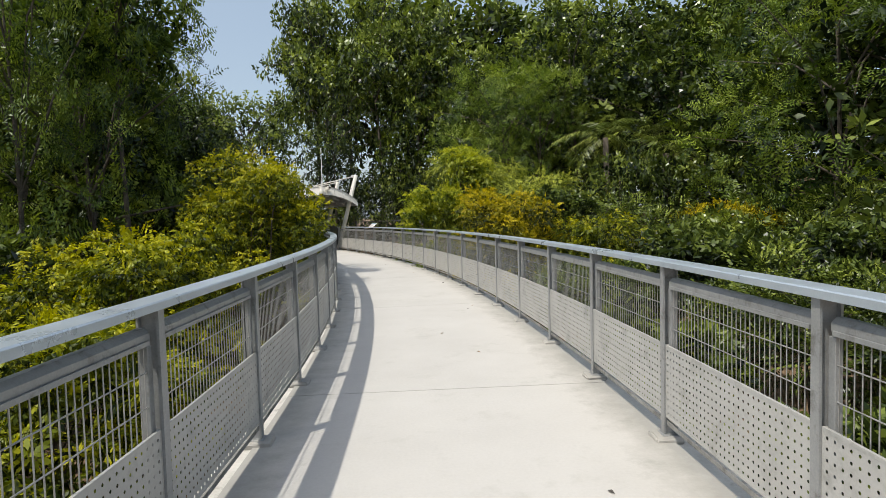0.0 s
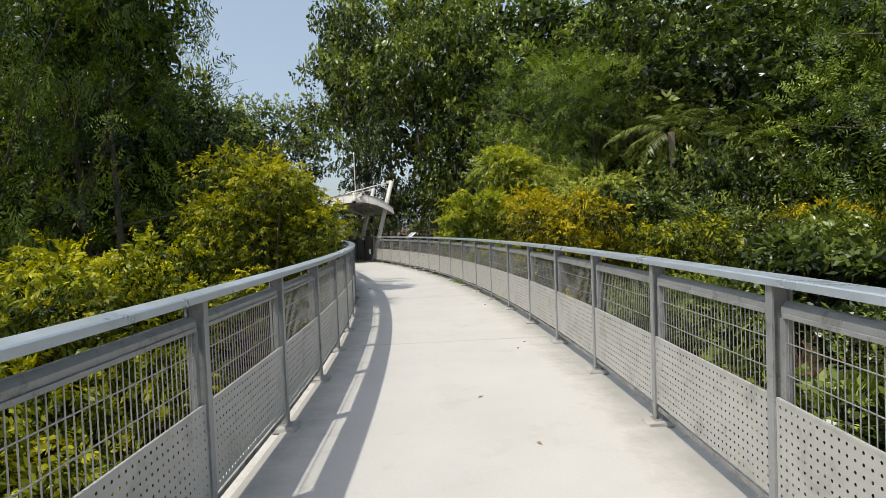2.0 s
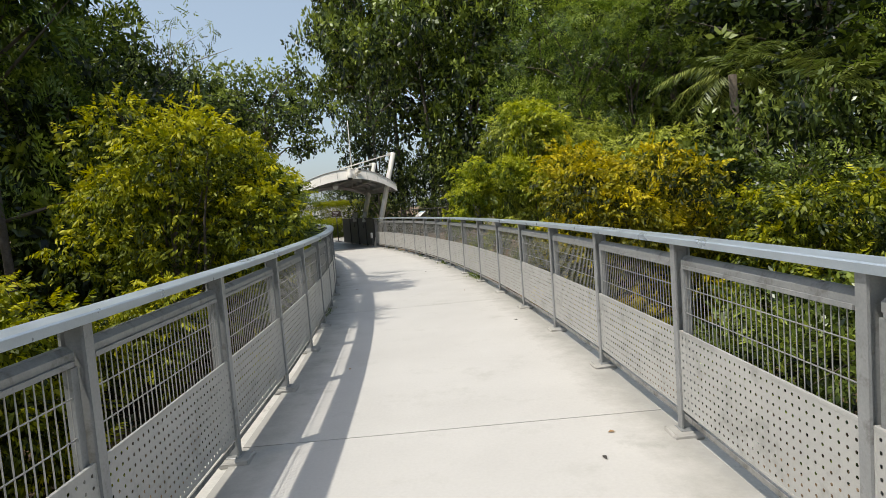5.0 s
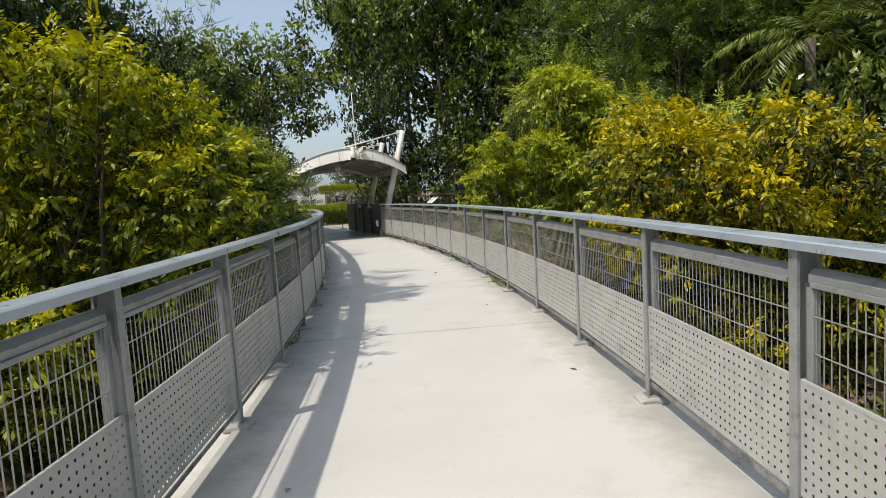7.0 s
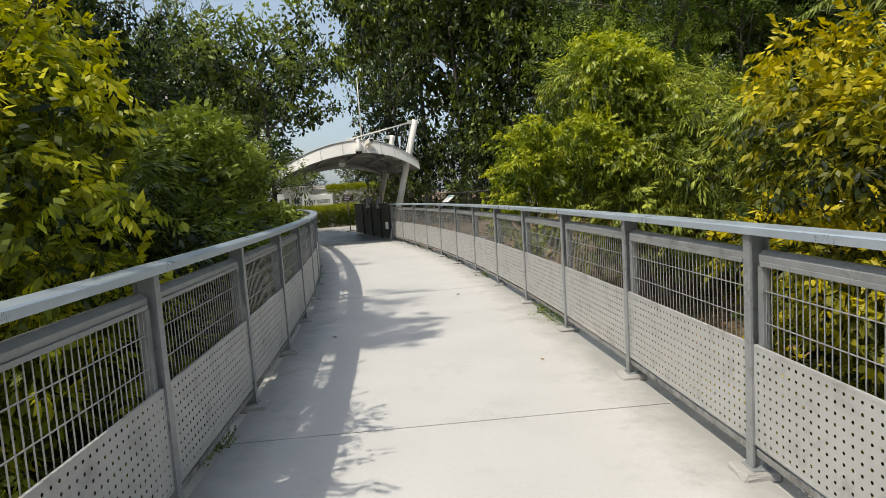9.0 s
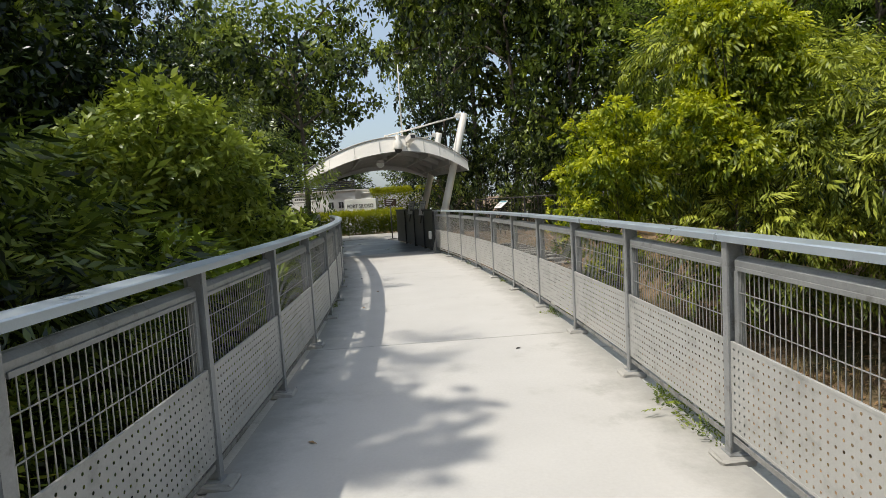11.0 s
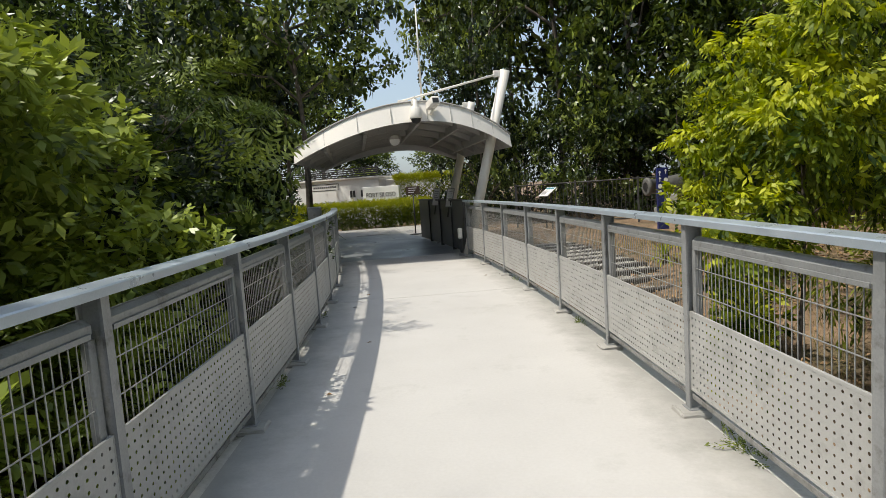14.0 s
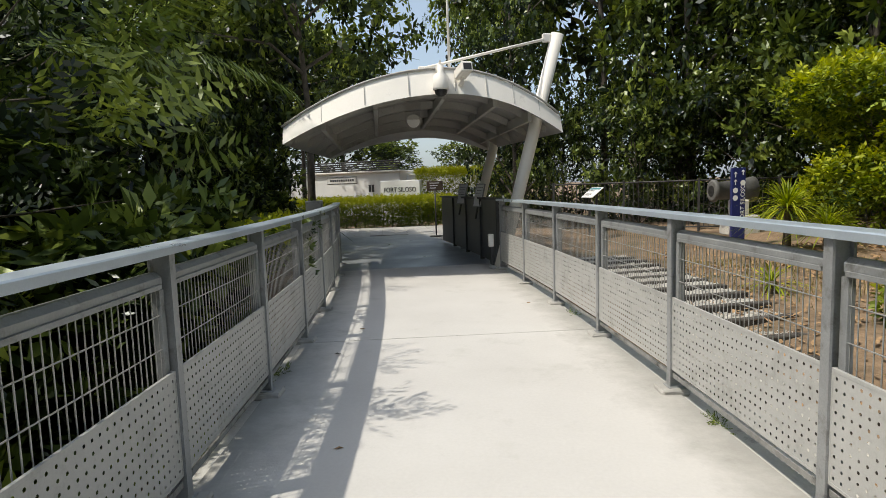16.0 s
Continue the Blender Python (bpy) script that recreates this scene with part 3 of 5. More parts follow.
trng = np.random.default_rng(5)
TEMPLATES = {
    "shrub": [bunch(trng, 12, 0.082, 0.036, 1.0) for _ in range(4)] + [spray(trng, 12, 0.20, 0.074, 0.033, 1.25) for _ in range(4)],
    "drooper": [spray(trng, 13, 0.36, 0.125, 0.028, 0.95, 0.7) for _ in range(6)],
    "broad": [bunch(trng, 10, 0.16, 0.072, 0.4) for _ in range(6)],
    "big": [bunch(trng, 11, 0.22, 0.11, 0.35) for _ in range(6)],
    "feather": [np.concatenate([swing(frond(trng, 9, 0.62, 0.112, 0.036, 0.18), a + trng.uniform(-12, 12), trng.uniform(-25, 12)) for a in (-52, 0, 50)]) for _ in range(6)],
    "huge": [bunch(trng, 9, 0.30, 0.15, 0.35) for _ in range(6)],
    "fine": [spray(trng, 14, 0.22, 0.058, 0.026, 0.5) for _ in range(5)],
}

# left side, beside the walkway
plant("yellow_shrub", 11, -2.95, 10.9, 1.72, 1.95, 1.7, -1.2, "shrub", 4600, YELLOWLEAF, "yellow-green leafy shrub crowding the railing", "shrub", base=0.28, gain=0.62, lumps=24, trunk=0.035, stems=4, droop_ways=0.55)
plant("yellow_shrub", 12, -2.35, 7.9, 0.75, 1.5, 1.6, -1.5, "shrub", 2625, YELLOWLEAF, "low yellow-green shrub behind railing mesh", "shrub", base=0.2, gain=0.6, lumps=19, trunk=0.03, stems=4, droop_ways=0.55)
plant("yellow_shrub", 13, -2.2, 4.6, 0.55, 1.4, 1.7, -1.6, "shrub", 2275, YELLOWLEAF, "low yellow-green shrub behind railing mesh", "shrub", base=0.2, gain=0.55, lumps=19, trunk=0.03, stems=4, droop_ways=0.55)
plant("yellow_shrub", 14, -4.9, 8.6, 0.9, 1.7, 1.9, -1.4, "shrub", 2100, YELLOWLEAF, "spreading yellow-green shrub under dark trees", "shrub", base=0.2, gain=0.55, lumps=19, trunk=0.03, stems=4, droop_ways=0.55)
plant("yellow_shrub", 15, -1.9, 15.7, 3.6, 1.7, 1.7, -1.0, "shrub", 5400, YELLOWLEAF, "tall rounded yellow-green bush leaning over railing", "shrub", size=0.9, base=0.36, gain=0.68, lumps=30, trunk=0.05, stems=3, droop_ways=0.55)
plant("yellow_shrub", 16, -3.0, 13.0, 1.5, 1.35, 1.35, -1.3, "shrub", 2900, YELLOWLEAF, "green and yellow shrub between larger bushes", "shrub", base=0.22, gain=0.6, lumps=18, trunk=0.03, stems=3, droop_ways=0.55)
plant("yellow_shrub", 17, -1.55, 1.8, 0.45, 1.0, 1.5, -1.6, "shrub", 1225, YELLOWLEAF, "low yellow-green shrub behind railing mesh", "shrub", base=0.2, gain=0.5, lumps=14, trunk=0.03, stems=3, droop_ways=0.55)
plant("green_shrub", 21, -2.2, 18.6, 2.3, 1.35, 1.5, -1.2, "drooper", 2250, GREENLEAF, "green drooping shrub beside railing", "shrub", base=0.2, gain=0.5, lumps=20, trunk=0.04, stems=3)
# High base tone paints in light that the trees beside it block.
plant("green_shrub", 22, -3.3, 22.2, 3.2, 1.9, 1.9, -1.0, "broad", 5600, GREENLEAF, "dark green leafy shrub overhanging the handrail", "shrub", size=0.66, base=0.85, gain=0.6, lumps=24, trunk=0.05, stems=3, droop_ways=0.6)
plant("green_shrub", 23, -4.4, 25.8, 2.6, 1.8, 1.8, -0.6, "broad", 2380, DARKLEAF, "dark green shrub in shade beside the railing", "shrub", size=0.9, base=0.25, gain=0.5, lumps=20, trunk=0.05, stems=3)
plant("green_shrub", 24, -5.6, 28.6, 1.5, 1.3, 1.5, -0.2, "broad", 1400, GREENLEAF, "low green shrub beside the shelter", "shrub", size=0.8, base=0.2, gain=0.5, lumps=16, trunk=0.03, stems=3)

# Shade on this side is put into DARKLEAF for the feathery fronds.
plant("feathery_shrub", 25, -3.9, 24.6, 3.5, 1.7, 1.6, 0.6, "feather", 150, DARKLEAF, "young tree with drooping feathery fronds", "shrub", size=0.8, base=0.3, gain=0.5, lumps=14, trunk=0.04)
plant("lime_shrub", 26, -1.9, 20.6, 1.35, 0.75, 0.9, 0.1, "broad", 330, FEATHERLEAF, "light green sprays rising behind the handrail", "shrub", size=0.85, base=0.45, gain=0.5, lumps=9, trunk=0.02, stems=2)
plant("green_shrub", 27, -3.0, 25.0, 1.35, 1.0, 1.3, -0.4, "broad", 700, DARKLEAF, "dark green shrub pressing against the railing", "shrub", size=1.0, base=0.25, gain=0.5, lumps=12, trunk=0.03, stems=3, droop_ways=0.6)

# right side, beside the walkway
plant("golden_shrub", 31, 4.3, 16.5, 2.35, 1.75, 1.6, -1.2, "shrub", 7800, GOLDLEAF, "golden yellow rounded bush behind railing", "shrub", size=0.82, base=0.22, gain=0.74, lumps=28, trunk=0.05, stems=3, droop_ways=0.55)
plant("golden_shrub", 32, 6.3, 15.6, 1.55, 1.3, 1.4, -1.2, "shrub", 2450, YELLOWLEAF, "yellow-green bush beside golden bush", "shrub", base=0.2, gain=0.55, lumps=19, trunk=0.04, stems=3, droop_ways=0.55)
plant("yellow_shrub", 33, 11.2, 18.4, 1.85, 1.7, 1.2, 0.6, "shrub", 1925, GOLDLEAF, "flat-topped yellow-green young tree", "shrub", base=0.3, gain=0.5, lumps=16, trunk=0.05, droop_ways=0.55)
for i, (x, y, top, rx) in enumerate(((5.2, 12.8, 0.55, 1.6), (7.6, 13.0, 1.3, 1.7), (5.0, 9.6, 0.1, 1.5), (7.6, 9.8, 0.8, 1.8), (5.0, 6.2, -0.2, 1.5), (8.0, 6.5, 0.6, 1.9),
                                     (5.2, 3.2, -0.3, 1.5), (10.4, 11.8, 1.5, 1.9), (11.2, 8.2, 1.4, 2.0), (8.3, 18.6, 2.3, 1.9), (6.6, 20.6, 2.6, 1.9), (9.6, 15.6, 1.7, 1.7), (13.4, 15.0, 2.2, 2.1), (13.8, 20.6, 2.4, 2.1))):
    plant("green_shrub", 40 + i, x, y, top, rx, rx, min(-1.3, top - 2.0) if y < 12 else -0.8, "fine" if i % 3 == 0 else "broad", 1350 if rx > 1.75 else 1050, (GREENLEAF, DARKLEAF, GREENLEAF)[i % 3],
          "dense dark green shrub on the bank below the walkway", "shrub", size=1.4 if i % 3 == 0 else 0.95, base=0.2, gain=0.5, lumps=19, trunk=0.04, stems=3, group="shrubs on the bank")
plant("bamboo_like_tree", 61, 5.0, 25.5, 4.1, 2.5, 2.2, -0.2, "drooper", 4700, BAMBOOLEAF, "lime green tree with narrow drooping leaves", "tree", base=0.42, gain=0.6, lumps=30, trunk=0.06, stems=3, droop_ways=0.9)
plant("bamboo_like_tree", 62, 7.2, 23.4, 3.4, 2.1, 1.9, -0.4, "drooper", 3450, BAMBOOLEAF, "green tree with narrow drooping leaves", "tree", base=0.4, gain=0.6, lumps=25, trunk=0.06, stems=3, droop_ways=0.9)
plant("lime_tree_sapling", 63, 2.35, 24.7, 2.9, 0.95, 0.9, 0.6, "shrub", 1500, LIMELEAF, "lime-coloured young foliage at the tree's edge", "tree", size=0.95, base=0.46, gain=0.55, lumps=16, trunk=0.03, droop_ways=0.9)
plant("lime_tree_sapling", 65, 4.2, 24.8, 4.4, 1.4, 1.2, 1.5, "shrub", 3300, LIMELEAF, "lime-coloured young foliage over narrow-leaved trees", "tree", size=1.05, base=0.5, gain=0.55, lumps=14, trunk=0.03, droop_ways=0.9)
plant("lime_shrub", 64, 6.2, 36.2, 4.5, 2.5, 1.7, 0.1, "broad", 3000, LIMELEAF, "yellow-green broad-leaved bush behind sleeper steps", "shrub", size=0.85, base=0.35, gain=0.6, lumps=22, trunk=0.05, stems=3)


# ---- forest trees: a few kinds built once and copied ----
def kind_tree(key, seed, radius, height, low, style, count, leaf_material, label, trunk, size=1.0, base=0.2, gain=0.5, lumps=22, bark=None, droop_ways=0.1):
    rng = np.random.default_rng(seed)
    rows = heap(rng, radius, radius, low, height, lumps)
    c, out, f, inside = shell(rng, rows, count)
    keep = inside < 0.6
    c, out, f = c[keep], out[keep], f[keep]
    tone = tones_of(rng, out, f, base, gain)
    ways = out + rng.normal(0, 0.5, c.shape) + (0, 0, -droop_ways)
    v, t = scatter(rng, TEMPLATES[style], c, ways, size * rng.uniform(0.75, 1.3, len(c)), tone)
    thing = empty("forest_tree", Matrix(), label, "tree", "trees of the wood")
    part("trunk", wood(rng, rows, trunk, -0.6, 0.04), bark or BARK, thing)
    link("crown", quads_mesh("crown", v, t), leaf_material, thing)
    KINDS[key] = [thing, height, False]


def forest(key, x, y, top, wide=1.0, turn=None):
    """Stand a tree of that kind at x, y with its top at that height."""
    thing, height, used = KINDS[key]
    g = float(ground_z(x, y))
    s = (top - g) / height
    a = turn if turn is not None else (x * 37.7 + y * 91.3) % 360
    m = pose(x, y, g, 0, 0, a) @ Matrix.Diagonal((s * wide, s * wide, s, 1))
    if not used:
        thing.matrix_basis = m
        KINDS[key][2] = m
        return thing
    ob = copy_thing(thing, m)
    ob.matrix_basis = m
    return ob


# Sun and shade of the wood go partly into GREENLEAF and DARKLEAF.
kind_tree("dark", 71, 4.0, 10.0, 0.8, "big", 1550, DARKLEAF, "tall dark green broad-leaved forest tree", 0.16, 1.1, base=0.2, gain=0.55, lumps=35)
kind_tree("dark2", 72, 3.6, 10.0, 0.6, "big", 1500, DARKLEAF, "dense dark green forest tree with climbing foliage", 0.14, 0.9, base=0.15, gain=0.6, lumps=35)
kind_tree("green", 73, 3.8, 10.0, 1.0, "broad", 1800, GREENLEAF, "green broad-leaved forest tree in sunlight", 0.15, 1.5, base=0.2, gain=0.55, lumps=35)
kind_tree("feather", 74, 4.4, 10.0, 2.2, "feather", 560, FEATHERLEAF, "tall tree with layered feathery leaves", 0.15, 1.15, base=0.36, gain=0.65, lumps=32, droop_ways=0.25)
kind_tree("feather2", 75, 4.2, 10.0, 1.2, "feather", 520, FEATHERLEAF, "spreading tree with light green feathery leaves", 0.13, 1.12, base=0.35, gain=0.6, lumps=32, droop_ways=0.2)
kind_tree("under", 76, 3.0, 5.0, 0.1, "broad", 900, DARKLEAF, "dark shaded undergrowth tree", 0.07, 1.3, base=0.24, gain=0.6, lumps=25)
kind_tree("far", 77, 4.0, 10.0, 0.8, "huge", 820, DARKLEAF, "tall dark green tree deep in the wood", 0.16, 1.1, base=0.2, gain=0.55, lumps=32)
kind_tree("fargreen", 78, 3.8, 10.0, 0.8, "huge", 820, GREENLEAF, "tall sunlit green tree deep in the wood", 0.16, 1.1, base=0.15, gain=0.5, lumps=32)
kind_tree("sparse", 80, 3.4, 10.0, 5.0, "fine", 330, GREENLEAF, "pale bare-branched tree with sparse leaves against the sky", 0.10, 1.8, base=0.4, gain=0.5, lumps=34, bark=PALEBARK)
kind_tree("canopy", 82, 2.4, 10.0, 6.2, "broad", 620, FEATHERLEAF, "tall tree with a small dense high crown", 0.11, 1.5, base=0.3, gain=0.55, lumps=13, droop_ways=0.3)
# Deep shade of the near left wood is painted as low tones.
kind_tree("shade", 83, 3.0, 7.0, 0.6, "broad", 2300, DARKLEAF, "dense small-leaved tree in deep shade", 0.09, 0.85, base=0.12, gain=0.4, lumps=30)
kind_tree("high", 79, 4.0, 10.0, 4.6, "huge", 1000, GREENLEAF, "tall tree with a high crown and bare trunk", 0.15, 0.85, base=0.3, gain=0.55, lumps=28)

for row in (
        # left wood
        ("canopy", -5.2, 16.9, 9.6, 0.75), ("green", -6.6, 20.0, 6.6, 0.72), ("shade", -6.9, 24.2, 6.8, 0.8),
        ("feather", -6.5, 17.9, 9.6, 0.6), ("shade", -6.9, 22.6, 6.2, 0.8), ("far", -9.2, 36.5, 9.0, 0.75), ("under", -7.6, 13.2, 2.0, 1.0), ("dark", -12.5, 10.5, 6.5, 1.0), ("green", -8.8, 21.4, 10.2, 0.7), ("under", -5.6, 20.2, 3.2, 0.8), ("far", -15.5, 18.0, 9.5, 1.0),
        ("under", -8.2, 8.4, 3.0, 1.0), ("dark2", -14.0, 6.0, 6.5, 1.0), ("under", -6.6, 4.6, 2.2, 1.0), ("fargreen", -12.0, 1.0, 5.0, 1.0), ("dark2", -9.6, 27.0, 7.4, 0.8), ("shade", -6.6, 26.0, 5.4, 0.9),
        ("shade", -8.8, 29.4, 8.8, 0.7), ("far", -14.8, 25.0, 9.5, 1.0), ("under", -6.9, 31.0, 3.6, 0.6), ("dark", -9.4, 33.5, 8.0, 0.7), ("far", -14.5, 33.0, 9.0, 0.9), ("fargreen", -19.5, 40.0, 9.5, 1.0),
        ("under", -6.0, -2.0, 2.6, 1.0), ("far", -19.0, 30.0, 9.0, 1.0), ("far", -19.5, 12.0, 9.0, 1.0), ("far", -17.0, 0.0, 12.0, 1.0), ("far", -24.0, 50.0, 13.0, 1.0),
        ("feather2", -9.8, 14.2, 6.4, 0.85), ("high", -5.4, 62.0, 20.0, 0.55), ("high", -16.0, 45.0, 11.5, 0.8), ("high", -13.8, 50.0, 11.5, 0.85), ("under", -10.5, 37.5, 5.2, 0.8), ("under", -8.4, 34.5, 4.2, 0.6), ("dark2", -10.8, 38.0, 10.5, 0.65), ("far", -10.8, 27.5, 10.0, 0.95), ("fargreen", -11.4, 22.0, 9.5, 0.7), ("high", -3.4, 50.0, 20.0, 0.6), ("sparse", -14.2, 44.0, 15.0, 0.8),
        # right wood
        ("feather2", 6.8, 29.6, 8.8, 1.0), ("feather2", 8.4, 28.8, 8.4, 0.8), ("under", 12.6, 21.8, 4.1, 0.75), ("under", 9.8, 22.4, 4.3, 0.6), ("green", 10.6, 31.0, 12.5, 0.9), ("dark", 14.6, 27.6, 12.5, 1.0), ("green", 16.2, 23.0, 12.5, 0.9),
        ("feather2", 14.6, 18.0, 9.5, 0.9), ("far", 18.5, 17.5, 13.0, 1.0), ("under", 14.4, 12.4, 4.4, 1.1), ("green", 15.2, 9.0, 9.5, 0.9), ("far", 19.5, 9.0, 14.0, 1.0), ("under", 13.6, 4.8, 4.0, 1.1),
        ("far", 18.0, 2.0, 13.0, 1.0), ("under", 9.6, 3.2, 1.6, 1.0), ("green", 8.0, 34.6, 9.0, 0.8), ("green", 7.4, 40.2, 13.0, 0.8), ("fargreen", 11.8, 37.0, 14.0, 1.0), ("under", 8.6, 38.6, 4.6, 0.9),
        ("far", 22.5, 24.0, 16.0, 1.0), ("far", 22.0, 32.0, 16.0, 1.0), ("fargreen", 26.0, 14.0, 16.5, 1.0), ("far", 27.0, 4.0, 16.0, 1.0), ("far", 17.0, 36.0, 15.0, 1.0), ("fargreen", 30.0, 28.0, 19.0, 1.0),
        ("under", 11.0, -1.0, 2.6, 1.0), ("far", 16.0, -6.0, 11.0, 1.0), ("far", -14.0, -8.0, 11.0, 1.0),
        # behind the shelter
        ("dark2", -2.4, 43.5, 11.5, 0.62), ("high", -5.95, 34.3, 8.9, 0.85), ("feather2", -7.0, 15.4, 10.4, 0.5), ("high", 0.8, 46.5, 18.0, 0.7), ("green", 3.8, 44.5, 16.0, 0.7), ("high", -1.6, 54.0, 22.0, 0.65), ("fargreen", 7.6, 48.0, 19.5, 0.9), ("fargreen", 12.0, 46.0, 19.0, 1.0), ("fargreen", 3.2, 56.0, 24.0, 0.8),
        ("far", 17.5, 45.0, 18.0, 1.0), ("far", 24.0, 43.0, 19.0, 1.0), ("under", 4.8, 41.6, 5.2, 0.8), ("under", 1.8, 42.2, 4.6, 0.7), ("under", -0.6, 43.4, 4.6, 0.6), ("under", 3.4, 44.0, 5.0, 0.8), ("under", 5.6, 44.4, 6.0, 0.8), ("under", -2.2, 46.4, 4.0, 0.7), ("under", 9.0, 42.6, 5.6, 0.9), ("dark2", 1.2, 46.0, 8.0, 0.6), ("under", 6.6, 41.0, 5.0, 0.8), ("under", 10.4, 36.6, 4.6, 0.8), ("fargreen", -19.0, 68.0, 14.5, 1.0),
        ("fargreen", -26.0, 66.0, 15.0, 1.1), ("far", -32.0, 45.0, 14.0, 1.1), ("far", 30.0, 55.0, 22.0, 1.2), ("fargreen", -14.5, 66.0, 5.5, 1.6), ("fargreen", -7.0, 58.0, 4.4, 1.4)):
    forest(*row)


def palm(seed, x, y, z, reach, count, label, hang=1.1, leaf=0.36, width=0.036, material=None):
    """Arching feather fronds from one crown on a short stem."""
    rng = np.random.default_rng(seed)
    g = float(ground_z(x, y))
    thing = empty("palm", Matrix.Translation((x, y, g)), label, "palm", "palms on the bank")
    bm = bmesh.new()
    h = z - g
    tube(bm, [(0, 0, -0.3), (0.05, 0, h * 0.5), (0, 0.05, h)], [0.14, 0.11, 0.12], 8)
    part("trunk", bm, BARK, thing)
    for i in range(count):
        az = i * 2.4 + rng.uniform(-0.3, 0.3)
        t = frond(rng, 34, reach * rng.uniform(0.8, 1.1), leaf, width, hang, 0.5, 0.18)
        way = np.array([[math.cos(az), math.sin(az), rng.uniform(-0.5, 1.0)]])
        v, tone = scatter(rng, [t], np.array([[0.0, 0.0, h]]), way, np.array([1.0]), np.array([rng.uniform(0.3, 0.8)]), 0.1)
        link("frond", quads_mesh("frond", v, tone), material or PALMLEAF, thing)
    return thing


palm(81, 10.2, 25.2, 4.6, 2.1, 18, "feather palm among dark trees on the bank")
palm(82, 13.0, 24.8, 4.5, 2.0, 17, "feather palm among dark trees on the bank")
palm(83, 11.7, 23.0, 3.7, 1.6, 11, "small feather palm above green shrubs")
palm(86, 7.2, 34.4, 5.2, 1.9, 13, "yellow-green feather palm above the bush")
# These two palms take DARKLEAF to paint in the wood's shade.
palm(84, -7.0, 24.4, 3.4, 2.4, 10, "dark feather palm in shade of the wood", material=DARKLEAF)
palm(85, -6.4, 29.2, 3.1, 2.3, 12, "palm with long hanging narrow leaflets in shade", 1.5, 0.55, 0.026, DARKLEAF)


def strap_plant(name, seed, x, y, z, count, length, width, material, label, category, stem=0.1):
    """A rosette of long strap leaves, each bent over."""
    rng = np.random.default_rng(seed)
    thing = empty(name, Matrix.Translation((x, y, z)), label, category)
    rows, tone = [], []
    for i in range(count):
        az, el = rng.uniform(0, math.tau), rng.uniform(-0.15, 1.35)
        L = length * rng.uniform(0.7, 1.1)
        side = Vector((-math.sin(az), math.cos(az), 0)) * width * 0.5
        p, w = [], (0.7, 1.0, 0.85, 0.1)
        for k in range(4):
            s = k / 3
            r, h = L * s * math.cos(el), L * (s * math.sin(el) - 0.45 * s * s)
            c = Vector((math.cos(az) * r, math.sin(az) * r, h + stem))
            p.append((c - side * w[k], c + side * w[k]))
        for k in range(3):
            rows.append([p[k][0], p[k][1], p[k + 1][1], p[k + 1][0]])
            tone.append(0.3 + 0.5 * rng.random())
    link("foliage", quads_mesh("foliage", np.array([[list(v) for v in r] for r in rows]), tone), material, thing)
    bm = bmesh.new()
    tube(bm, [(0, 0, -0.1), (0.03, 0.02, stem * 0.6), (0, 0, stem + 0.04)], [0.09, 0.07, 0.06], 8)
    part("stem", bm, BARK, thing)
    return thing

# ---- the shelter at the walkway's end ----
UX, UY = Vector((0.944, 0.33, 0)), Vector((-0.33, 0.944, 0))
SHELTER = Matrix(((0.944, -0.33, 0, -4.4), (0.33, 0.944, 0, 30.5), (0, 0, 1, 0), (0, 0, 0, 1)))


def sp(u, d, z):
    """A place by the shelter's own measures: across, along, up."""
    return SHELTER @ Vector((u, d, z))


def roof_z(u, d):
    rise = u - 2.4
    return 3.13 - (0.127 if rise < 0 else 0.199) * rise * rise - 0.03 * d


